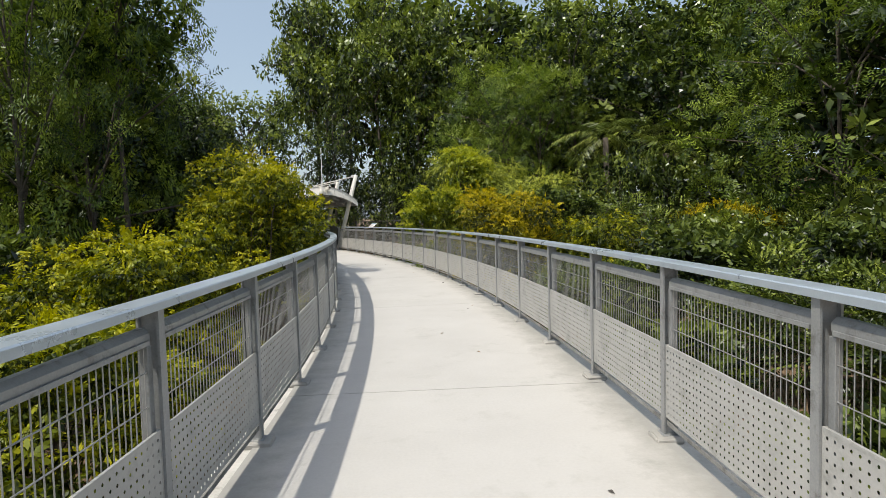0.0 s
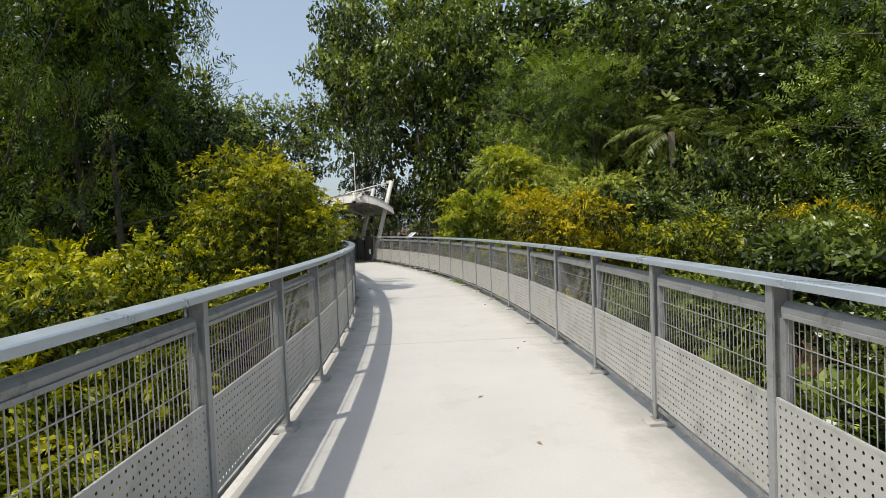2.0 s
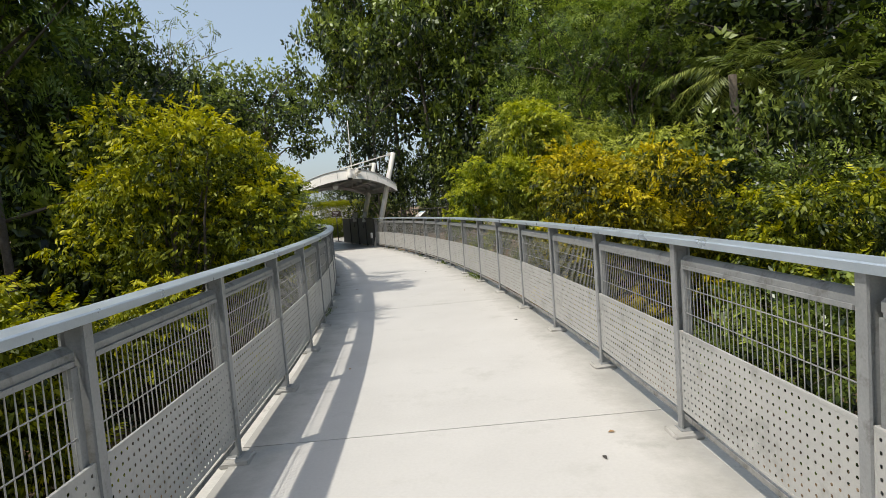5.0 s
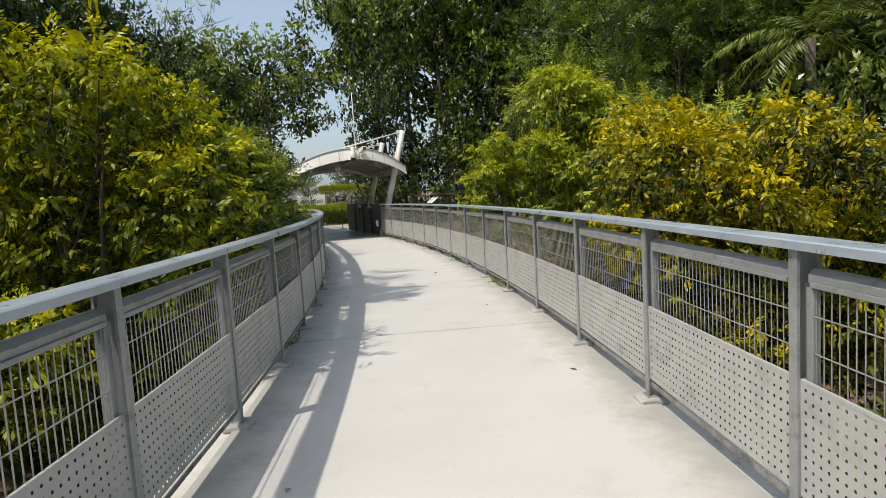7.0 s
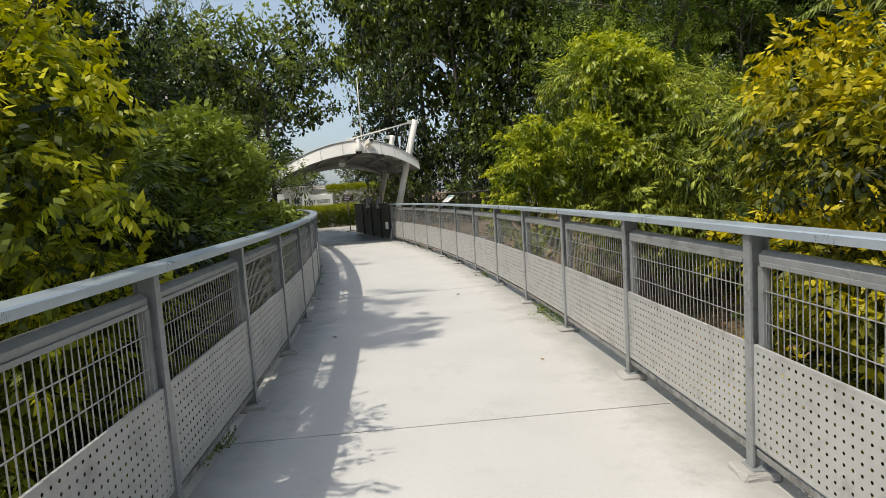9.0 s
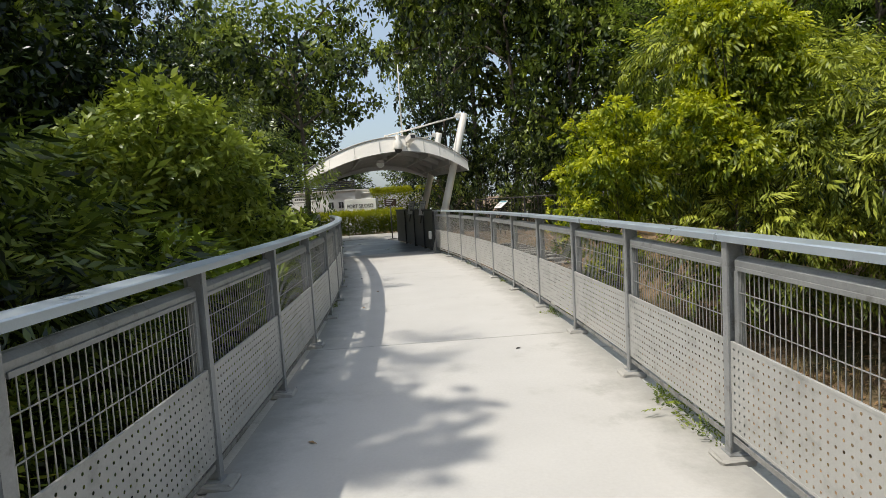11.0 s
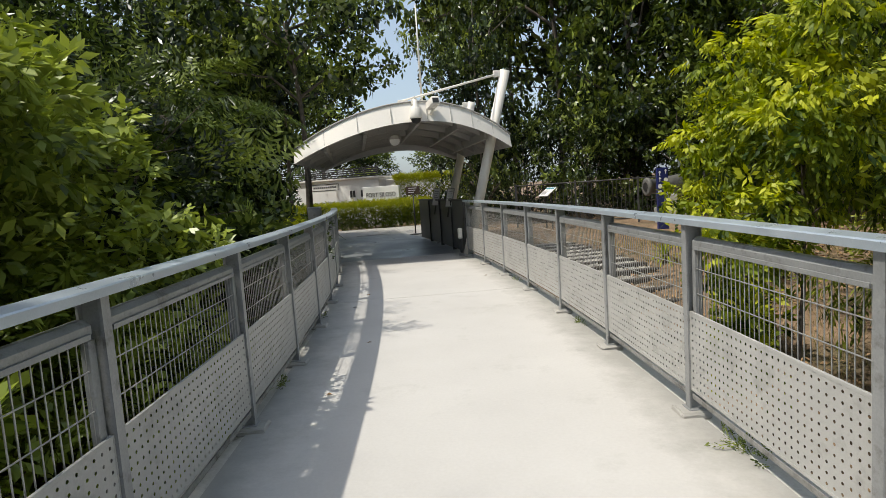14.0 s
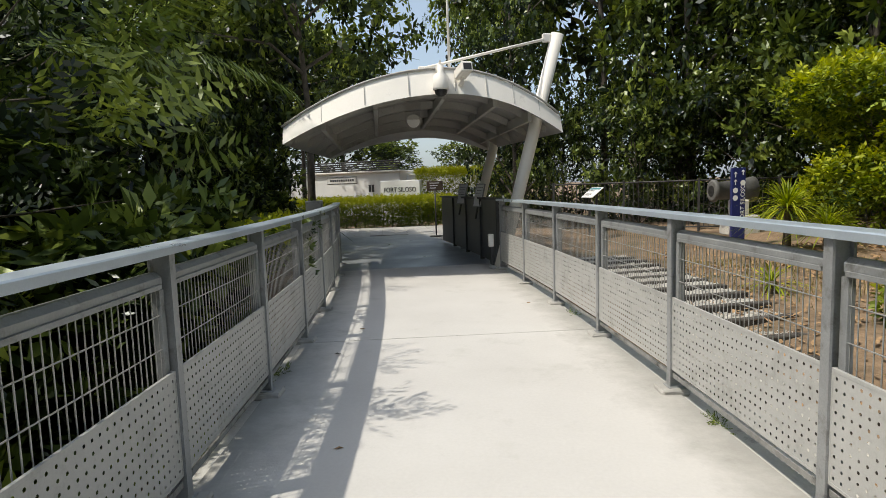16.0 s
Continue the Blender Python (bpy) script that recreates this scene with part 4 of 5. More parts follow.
def shelter():
    top = empty("shelter", SHELTER @ Matrix.Translation((0, -0.35, 0)), "white arched entrance canopy on two leaning masts", "shelter")
    # curved roof: outer skin, fascia all round, soffit
    bm = bmesh.new()
    nu, nd, thick = 28, 10, 0.38
    up, dn = [], []
    for j in range(nd + 1):
        d = 5.0 * j / nd
        half = 2.15 * (1 - 0.03 * d)
        up.append([]), dn.append([])
        for i in range(nu + 1):
            s = -1 + 2 * i / nu
            u = 2.1 + s * half
            dd = d - (0.38 * (1 - s * s) if j == 0 else 0) * 1.0 + (0.3 * (1 - s * s) if j == nd else 0)
            z = roof_z(u, d)
            lip = thick - 0.12 * s * s
            up[-1].append(bm.verts.new((u, dd + (0.13 if j == 0 else 0), z)))
            dn[-1].append(bm.verts.new((u, dd, z - (lip if j in (0, nd) or i in (0, nu) else 0.14))))
    for g, flip in ((up, False), (dn, True)):
        for j in range(nd):
            for i in range(nu):
                q = (g[j][i], g[j][i + 1], g[j + 1][i + 1], g[j + 1][i])
                f = bm.faces.new(q[::-1] if flip else q)
                f.smooth = True
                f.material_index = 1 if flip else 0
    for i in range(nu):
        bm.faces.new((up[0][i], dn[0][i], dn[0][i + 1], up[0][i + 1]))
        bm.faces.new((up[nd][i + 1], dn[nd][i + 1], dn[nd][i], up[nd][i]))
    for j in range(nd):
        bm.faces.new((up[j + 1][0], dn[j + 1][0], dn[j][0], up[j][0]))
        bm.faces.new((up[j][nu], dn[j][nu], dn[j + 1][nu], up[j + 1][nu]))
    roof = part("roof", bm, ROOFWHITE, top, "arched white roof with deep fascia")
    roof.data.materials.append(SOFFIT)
    # drip edge along the front, thin dark line
    bm = bmesh.new()
    pts = []
    for i in range(nu + 1):
        s = -1 + 2 * i / nu
        u = 2.1 + s * 2.17
        pts.append((u, -0.38 * (1 - s * s) + 0.115, roof_z(2.1 + s * 2.15, 0) + 0.012))
    tube(bm, pts, [0.016] * len(pts), 6)
    part("drip_edge", bm, SOFFIT, top, "grey drip edge")
    # seams on the fascia
    for s in (-0.72, -0.42, -0.12, 0.2, 0.42, 0.62, 0.82):
        bm = bmesh.new()
        u = 2.1 + s * 2.15
        box(bm, (u - 0.004, -0.385 * (1 - s * s) - 0.006, roof_z(u, 0) - 0.34 + 0.1 * s * s), (u + 0.004, -0.385 * (1 - s * s) + 0.02, roof_z(u, 0) - 0.01))
        for v in bm.verts:
            v.co.y += 0.13 * (v.co.z - roof_z(u, 0) + 0.34) / 0.33 - 0.004
        part("seam", bm, SOFFIT, roof)
    # ribs across and beams along under the roof
    for d in (0.55, 1.6, 2.65, 3.7, 4.6):
        bm = bmesh.new()
        rows = []
        half = 2.15 * (1 - 0.03 * d)
        for i in range(17):
            u = 2.1 + (-0.96 + 1.92 * i / 16) * half
            z = roof_z(u, d) - 0.145
            rows.append([bm.verts.new((u, d + a, z - b)) for a, b in ((-0.04, 0), (0.04, 0), (0.04, 0.13), (-0.04, 0.13))])
        for p, q in zip(rows, rows[1:]):
            for k in range(4):
                bm.faces.new((p[k], q[k], q[(k + 1) % 4], p[(k + 1) % 4]))
        bmesh.ops.recalc_face_normals(bm, faces=bm.faces)
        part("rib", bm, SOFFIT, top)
    for u in (0.55, 1.35, 2.4, 3.2, 3.75):
        bm = bmesh.new()
        z = roof_z(u, 2.2) - 0.16
        box(bm, (u - 0.035, 0.1, z - 0.16), (u + 0.035, 4.75, z), 0.006)
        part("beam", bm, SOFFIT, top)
    # leaning masts through the roof, with caps and tie rods
    for d, high in ((0.28, 3.76), (3.8, 3.66)):
        bm = bmesh.new()
        tube(bm, [(3.34, d + 0.45, -0.05), (4.27, d, high)], [0.105, 0.10], 20)
        mast = part("mast", bm, ROOFWHITE, top, "leaning white round mast")
        bm = bmesh.new()
        tube(bm, [(3.31, d + 0.45, -0.05), (3.33, d + 0.45, 0.02)], [0.17, 0.17], 16)
        part("base_plate", bm, STEEL, mast)
        bm = bmesh.new()
        tube(bm, [(4.12, d, high - 0.07), (2.05, d - 0.25, 3.19)], [0.022, 0.022], 8)
        part("tie_rod", bm, ROOFWHITE, top, "thin white tie rod")
        bm = bmesh.new()
        box(bm, (4.02, d - 0.03, high - 0.13), (4.16, d + 0.03, high + 0.0), 0.01)
        part("clevis", bm, ROOFWHITE, top)
        bm = bmesh.new()
        box(bm, (2.02, d - 0.30, 3.06), (2.12, d - 0.2, 3.22), 0.01)
        part("clevis", bm, ROOFWHITE, top)
    return top


shelter()


def dome_camera():
    top = empty("dome_camera", SHELTER @ pose(2.30, -0.82, 3.04), "white security dome camera on the canopy edge", "security camera")
    bm = bmesh.new()
    tube(bm, [(0, 0, 0.10), (0, 0, 0.0), (0, 0, -0.06), (0, 0, -0.22), (0, 0, -0.25)], [0.04, 0.045, 0.105, 0.12, 0.115], 18)
    part("housing", bm, ROOFWHITE, top)
    bm = bmesh.new()
    bmesh.ops.create_uvsphere(bm, u_segments=16, v_segments=8, radius=0.095)
    for v in bm.verts:
        v.co.z = v.co.z * 0.9 - 0.26
    part("dome", bm, BLACK, top, "dark glossy dome")
    bm = bmesh.new()
    box(bm, (-0.05, 0.0, 0.02), (0.05, 0.28, 0.12), 0.01)
    box(bm, (-0.012, -0.01, 0.09), (0.012, 0.10, 0.17), 0.003)
    part("bracket", bm, ROOFWHITE, top)


def box_camera():
    top = empty("box_camera", SHELTER @ pose(2.64, -0.86, 3.05), "white box security camera on the canopy edge", "security camera")
    bm = bmesh.new()
    box(bm, (-0.085, -0.14, -0.06), (0.085, 0.20, 0.09), 0.015, pose(0, 0, 0, -12, 0, 12))
    part("housing", bm, ROOFWHITE, top)
    bm = bmesh.new()
    box(bm, (-0.06, -0.146, -0.035), (0.06, -0.138, 0.055), 0.002, pose(0, 0, 0, -12, 0, 12))
    part("lens_window", bm, DARKSTEEL, top, "grey lens window")
    bm = bmesh.new()
    tube(bm, [(0.0, 0.08, -0.06), (-0.02, 0.14, -0.15), (-0.06, 0.26, -0.17)], [0.025, 0.03, 0.03], 8)
    part("arm", bm, ROOFWHITE, top)


def flood_lamp():
    top = empty("flood_lamp", SHELTER @ pose(2.0, 1.1, 2.82), "grey round flood lamp under the canopy", "lamp")
    bm = bmesh.new()
    tube(bm, [(0, 0.10, -0.22), (0, -0.06, -0.25), (0, -0.10, -0.26)], [0.09, 0.13, 0.125], 18)
    part("housing", bm, SOFFIT, top)
    bm = bmesh.new()
    tube(bm, [(0, -0.101, -0.26), (0, -0.108, -0.26)], [0.11, 0.11], 18)
    part("glass", bm, WHITE, top, "frosted white glass")
    bm = bmesh.new()
    box(bm, (-0.15, -0.02, -0.26), (-0.135, 0.02, 0.10), 0.002)
    box(bm, (0.135, -0.02, -0.26), (0.15, 0.02, 0.10), 0.002)
    box(bm, (-0.15, -0.02, 0.085), (0.15, 0.02, 0.10), 0.002)
    part("yoke", bm, SOFFIT, top)


def antenna():
    top = empty("antenna_pole", SHELTER @ pose(2.52, -0.1, 3.08), "thin white antenna pole on the canopy roof", "antenna")
    bm = bmesh.new()
    tube(bm, [(0, 0, 0.0), (0, 0, 1.2), (0, 0, 2.0)], [0.022, 0.018, 0.012], 8)
    part("pole", bm, ROOFWHITE, top)
    bm = bmesh.new()
    tube(bm, [(0, 0, 0.02), (0, 0, 0.14)], [0.05, 0.04], 10)
    part("foot", bm, ROOFWHITE, top)


dome_camera(), box_camera(), flood_lamp(), antenna()

# floor under the shelter and the plaza beyond
bm = bmesh.new()
sector(bm, R_LEFT - 0.7, R_RIGHT + 0.12, 21.51, 28.4, -0.25, -0.004)
tagged(part("shelter_floor", bm, noisy("wet_grey_floor", [(0.3, (0.13, 0.14, 0.15)), (0.7, (0.22, 0.23, 0.24))], 1.2, 0.35, bump=0.15, rough_stops=((0.3, 0.25), (0.7, 0.55))), None),
       "smooth grey painted floor under the canopy", "floor", kind="structure")
plaza = tagged(new("pavement"), "square grey paving slabs of the forecourt", "paving", kind="structure")
bm = bmesh.new()
box(bm, (-0.198, -0.198, -0.06), (0.198, 0.198, 0.0), 0.004)
slab_me = bpy.data.meshes.new("paving_slab")
bm.to_mesh(slab_me)
bm.free()
slab_me.materials.append(PAVING)
for i in range(-6, 13):
    for j in range(3, 19):
        p = sp(0.4 * i, 5.6 + 0.4 * j, 0)
        if math.hypot(p.x - CX, p.y - CY) < R_RIGHT - 0.3 and math.degrees(math.atan2(p.y - CY, p.x - CX)) < 28.55:
            continue
        o = new("paving_slab", slab_me)
        o.parent = plaza
        o.matrix_basis = SHELTER @ Matrix.Translation((0.4 * i, 5.6 + 0.4 * j, -0.005))


# dark barrier that carries the railing on under the roof
def barrier():
    top = empty("barrier", Matrix(), "dark grey solid barrier beside the walkway under the canopy", "barrier")
    a0 = 20.95
    for k in range(4):
        a, b = a0 + 1.18 * k, a0 + 1.18 * (k + 1)
        bm = bmesh.new()
        sector(bm, R_RIGHT + 0.02, R_RIGHT + 0.06, a + 0.004, b - 0.004, 0.05, 1.15, 0.3)
        part("panel", bm, DARKPANEL, top)
        bm = bmesh.new()
        box(bm, (-0.025, 0, 0), (0.025, 0.08, 1.17), 0.003)
        o = part("post", bm, DARKSTEEL, top)
        o.matrix_basis = Matrix.Translation(arc(R_RIGHT - 0.01, a)) @ pose(0, 0, 0, 0, 0, a - 90)
    bm = bmesh.new()
    sector(bm, R_RIGHT - 0.02, R_RIGHT + 0.10, a0, a0 + 4.75, 1.152, 1.19, 0.3)
    part("top_rail", bm, DARKSTEEL, top)


barrier()


def notice(a, z, w, h, label):
    """A tilted white notice in a frame on the barrier."""
    p = arc(R_RIGHT - 0.03, a, z)
    top = empty("notice_board", Matrix.Translation(p) @ pose(0, 0, 0, 0, 0, a - 72), label, "notice")
    tilt = pose(0, 0, 0, -14, 0, 0)
    bm = bmesh.new()
    box(bm, (-w / 2, -0.012, 0), (w / 2, 0.0, h), 0.003, tilt)
    part("board", bm, SIGNWHITE, top)
    bm = bmesh.new()
    for lo, hi in (((-w / 2 - 0.015, -0.018, -0.015), (-w / 2, 0.006, h + 0.015)), ((w / 2, -0.018, -0.015), (w / 2 + 0.015, 0.006, h + 0.015)),
                   ((-w / 2, -0.018, h), (w / 2, 0.006, h + 0.015)), ((-w / 2, -0.018, -0.015), (w / 2, 0.006, 0))):
        box(bm, lo, hi, 0.001, tilt)
    part("frame", bm, STEEL, top)
    for i in range(4):
        bm = bmesh.new()
        box(bm, (-w * 0.38, -0.0145, h * (0.85 - 0.13 * i) - 0.003), (w * (0.38 - 0.1 * (i % 3)), -0.0125, h * (0.85 - 0.13 * i) + 0.004), 0, tilt)
        part("text_line", bm, LETTER, top)
    bm = bmesh.new()
    box(bm, (-0.02, 0.001, -0.25), (0.02, 0.025, h * 0.6), 0.003, tilt)
    part("bracket", bm, DARKSTEEL, top)


notice(22.2, 1.02, 0.28, 0.42, "white notice in a steel frame on the barrier")
notice(23.6, 1.04, 0.30, 0.42, "white notice in a steel frame on the barrier")


def call_box():
    p = arc(R_RIGHT - 0.08, 21.0, 0.0)
    top = empty("bollard_box", Matrix.Translation(p) @ pose(0, 0, 0, 0, 0, -70), "small white box on a post beside the railing end", "control box")
    bm = bmesh.new()
    box(bm, (-0.03, -0.03, 0), (0.03, 0.03, 0.42), 0.004)
    part("post", bm, DARKSTEEL, top)
    bm = bmesh.new()
    box(bm, (-0.045, -0.06, 0.36), (0.045, 0.03, 0.58), 0.012)
    part("box", bm, ROOFWHITE, top)


call_box()


def stand_sign():
    top = empty("stand_sign", Matrix.Translation((-4.12, 38.65, 0)) @ pose(0, 0, 0, 0, 0, 18), "brown sign board on a thin standing pole", "sign")
    bm = bmesh.new()
    tube(bm, [(0, 0, 0), (0, 0, 0.02), (0, 0, 0.035)], [0.2, 0.2, 0.05], 20)
    part("foot", bm, DARKSTEEL, top)
    bm = bmesh.new()
    tube(bm, [(0, 0, 0.03), (0, 0, 1.38)], [0.022, 0.022], 10)
    part("pole", bm, DARKSTEEL, top)
    bm = bmesh.new()
    box(bm, (-0.23, -0.02, 1.33), (0.23, 0.0, 1.60), 0.006)
    part("board", bm, noisy("brown_board", [(0.3, (0.06, 0.04, 0.025)), (0.7, (0.12, 0.08, 0.05))], 8, 0.6), top, "brown board")
    for i in range(3):
        bm = bmesh.new()
        box(bm, (-0.15, -0.023, 1.53 - 0.07 * i), (0.13 - 0.05 * i, -0.0205, 1.555 - 0.07 * i))
        part("text_line", bm, SIGNWHITE, top)


stand_sign()


# hedge, name wall, white building
def hedge(seed, u0, u1, d0, d1, z, label):
    rng = np.random.default_rng(seed)
    n = int(520 * (u1 - u0) * (1 + d1 - d0 + z))
    face = rng.random(n)
    u, d = rng.uniform(u0, u1, n), rng.uniform(d0, d1, n)
    h = rng.uniform(0.05, z, n)
    front, topm = face < 0.5, (face >= 0.5) & (face < 0.85)
    d = np.where(front, d0 + rng.normal(0, 0.04, n), np.where(topm, d, d1))
    h = np.where(topm, z + rng.normal(0, 0.05, n), h)
    out = np.where(front[:, None], [0, -1, 0.3], np.where(topm[:, None], [0, -0.2, 1], [0, 1, 0.2]))
    c = np.stack([u, d, h], 1)
    # Tone climbs with height: sunlit top and shaded foot set in leaf colour.
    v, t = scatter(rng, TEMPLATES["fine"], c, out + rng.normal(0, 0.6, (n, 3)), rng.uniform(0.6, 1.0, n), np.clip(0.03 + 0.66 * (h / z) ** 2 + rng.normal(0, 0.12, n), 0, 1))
    top = empty("hedge", SHELTER, label, "hedge")
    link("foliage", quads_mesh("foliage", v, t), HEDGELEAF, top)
    bm = bmesh.new()
    for i in range(int((u1 - u0) / 0.35)):
        x = u0 + 0.2 + 0.35 * i
        tube(bm, [(x, (d0 + d1) / 2, -0.1), (x + 0.05, (d0 + d1) / 2, z * 0.8)], [0.03, 0.015], 5)
    part("stems", bm, BARK, top)


hedge(91, -2.6, 4.2, 12.9, 14.0, 0.95, "clipped yellow-green hedge in front of the name wall")
hedge(92, 3.0, 8.0, 16.6, 17.8, 2.1, "tall clipped yellow-green hedge behind the barrier")


def name_wall():
    top = empty("name_wall", Matrix.Translation((-7.06, 44.7, 0)) @ pose(0, 0, 0, 0, 0, -4), "low white wall sign with raised dark letters behind a hedge", "sign")
    bm = bmesh.new()
    box(bm, (-0.85, 0, 0), (0.85, 0.25, 1.75), 0.012)
    part("wall", bm, SIGNWHITE, top)
    me = text_mesh("FORT SILOSO", 0.235, 0.008)
    o = link("lettering", me, LETTER, top, "raised dark capital letters")
    o.matrix_basis = pose(0, -0.008, 1.38, 90, 0, 0) @ Matrix.Diagonal((0.98, 1.15, 1, 1))


name_wall()


def white_building():
    g = -1.0
    top = empty("white_building", SHELTER @ pose(0.6, 26.0, 0.42, 0, 0, -26), "low white building with a plaque and small windows", "building")
    bm = bmesh.new()
    box(bm, (-6.0, 0, g), (2.2, 5, 2.02), 0.02)
    part("wall", bm, WHITE, top)
    bm = bmesh.new()
    box(bm, (2.2, 1.0, g), (6.5, 5, 1.80), 0.02)
    part("wall", bm, WHITE, top)
    bm = bmesh.new()
    box(bm, (-6.15, -0.15, 2.02), (2.3, 5.1, 2.12), 0.02)
    box(bm, (2.3, 0.9, 1.80), (6.6, 5.1, 1.88), 0.02)
    part("roof", bm, ROOFWHITE, top)
    # Black slats added as the dark band over the white wall.
    for i in range(5):
        bm = bmesh.new()
        box(bm, (-6.0, 0.3 + 0.05 * i, 2.14 + 0.13 * i), (2.0, 0.36 + 0.05 * i, 2.22 + 0.13 * i), 0.01)
        part("roof_slat", bm, BLACK, top, "dark slats above the white wall")
    for x in (0.35, 1.1):
        bm = bmesh.new()
        box(bm, (x - 0.22, -0.02, 0.85), (x + 0.22, 0.03, 1.35), 0.004)
        w = part("window", bm, WHITE, top)
        bm = bmesh.new()
        for a in (-0.18, 0.02):
            box(bm, (x + a, -0.03, 0.89), (x + a + 0.16, -0.022, 1.31))
        part("pane", bm, DARKPANEL, w)
    bm = bmesh.new()
    box(bm, (-2.6, -0.03, 1.45), (-0.6, -0.005, 1.80), 0.01)
    pl = part("plaque", bm, SIGNWHITE, top)
    bm = bmesh.new()
    box(bm, (-2.62, -0.02, 1.42), (-0.58, -0.004, 1.83), 0.01)
    part("plaque_border", bm, DARKSTEEL, top)
    bm = bmesh.new()
    for i in range(11):
        box(bm, (-2.4 + 0.15 * i, -0.038, 1.57), (-2.29 + 0.15 * i, -0.032, 1.69))
    part("text_line", bm, LETTER, pl)
    rail = empty("white_handrail", SHELTER @ pose(1.6, 22.5, 0), "thin white metal railing before the building", "railing")
    for z in (0.55, 0.85, 1.12):
        bm = bmesh.new()
        tube(bm, [(-5.5, 0, z), (3.5, 0, z)], [0.025, 0.025], 6)
        part("rail", bm, WHITE, rail)
    for i in range(10):
        bm = bmesh.new()
        tube(bm, [(-5.5 + i, 0, -0.3), (-5.5 + i, 0, 1.12)], [0.025, 0.025], 6)
        part("post", bm, WHITE, rail)


white_building()


# ---- right of the end: steps, sign post, cannon, fence ----
STEPS = 16


def step_angle(i):
    return 15.2 + 0.39 * i


def step_z(i):
    p = arc(67.2, step_angle(i))
    return float(ground_z(p.x, p.y)) + 0.09


def step_path():
    top = empty("sleeper_steps", Matrix(), "gravel steps edged with dark wooden sleepers", "steps")
    for i in range(STEPS):
        a = step_angle(i)
        p = arc(67.2, a)
        z = step_z(i)
        base = Matrix.Translation((p.x, p.y, 0)) @ pose(0, 0, 0, 0, 0, a + 6)
        bm = bmesh.new()
        box(bm, (-0.85, -0.05, z - 0.2), (0.85, 0.06, z), 0.012)
        for v in bm.verts:
            v.co.z += 0.008 * math.sin(9 * v.co.x + i)
        o = part("sleeper", bm, SLEEPER, top)
        o.matrix_basis = base
        bm = bmesh.new()
        bmesh.ops.create_grid(bm, x_segments=18, y_segments=7, size=0.5)
        rnd = random.Random(i)
        for v in bm.verts:
            v.co = Vector((v.co.x * 1.7, v.co.y * 0.42 + 0.25, z - 0.03 + rnd.uniform(-0.014, 0.014)))
        o = part("gravel_tread", bm, GRAVEL, top)
        o.matrix_basis = base


step_path()


def stones(seed):
    """Loose pale gravel on the treads and brown leaves on the bank: too many to count."""
    rng = np.random.default_rng(seed)
    bm = bmesh.new()
    me = bpy.data.meshes.new("gravel")
    verts, faces = [], []
    for i in range(4200):
        k = int(rng.integers(0, STEPS))
        a = step_angle(k) + rng.uniform(0.06, 0.36)
        p = arc(rng.uniform(66.4, 68.0), a)
        z = step_z(k) - 0.022
        s = rng.uniform(0.014, 0.036)
        n = len(verts)
        for q in ((1, 0, 0), (0, 1, 0), (-1, 0, 0), (0, -1, 0), (0, 0, 0.8)):
            verts.append((p.x + q[0] * s * rng.uniform(0.6, 1.2), p.y + q[1] * s * rng.uniform(0.6, 1.2), z + q[2] * s))
        faces += [(n, n + 1, n + 4), (n + 1, n + 2, n + 4), (n + 2, n + 3, n + 4), (n + 3, n, n + 4)]
    me.from_pydata(verts, [], faces)
    bm.free()
    tagged(link("gravel", me, GRAVEL), "loose pale gravel on the sleeper steps", "gravel", kind="stuff")
    n = 5200
    x, y = rng.uniform(1.2, 9.0, n), rng.uniform(22.0, 36.0, n)
    keep = np.hypot(x - CX, y - CY) > R_RIGHT + 0.5
    x, y = x[keep], y[keep]
    n = len(x)
    az = rng.uniform(0, math.tau, n)
    base = np.stack([x, y, ground_z(x, y) + 0.02], 1)
    axis = unit(np.stack([np.cos(az), np.sin(az), rng.uniform(-0.05, 0.35, n)], 1))
    side = unit(np.cross(axis, rng.normal(0, 0.3, (n, 3)) + (0, 0, 1)))
    v = leaf_at(base, axis, side, rng.uniform(0.07, 0.15, n), rng.uniform(0.03, 0.06, n))
    tagged(link("leaf_litter", quads_mesh("leaf_litter", v), LITTER), "dry brown fallen leaves on bare soil", "leaf litter", kind="stuff")


stones(95)


def sign_post():
    top = empty("sign_post", Matrix.Translation((3.33, 36.1, -0.02)) @ Matrix.Diagonal((1.0, 1.0, 1.09, 1)) @ pose(0, 0, 0, 0, 0, 12), "dark blue wayfinding pillar with white lettering and arrows", "sign post")
    bm = bmesh.new()
    box(bm, (-0.145, -0.05, 0), (0.145, 0.05, 1.50), 0.008)
    part("pillar", bm, BLUE, top)
    me = text_mesh("FORT SILOSO", 0.125, 0.002)
    o = link("lettering", me, SIGNWHITE, top, "white lettering reading upwards")
    o.matrix_basis = pose(0.085, -0.053, 0.80, 90, -90, 0)
    for x, z, kind in ((0.085, 1.40, "arrow"), (-0.075, 1.36, "arrow"), (0.085, 1.20, "disc"), (-0.075, 1.21, "arrow"), (-0.075, 1.05, "disc"), (-0.075, 0.90, "disc")):
        bm = bmesh.new()
        if kind == "disc":
            tube(bm, [(x, -0.051, z), (x, -0.055, z)], [0.055, 0.055], 16)
        else:
            box(bm, (x - 0.008, -0.055, z - 0.05), (x + 0.008, -0.051, z + 0.04))
            for s in (-1, 1):
                box(bm, (-0.007, -0.002, -0.045), (0.007, 0.002, 0.0), 0, Matrix.Translation((x, -0.053, z + 0.055)) @ pose(0, 0, 0, 0, s * 40, 0))
        part("pictogram", bm, SIGNWHITE, top)


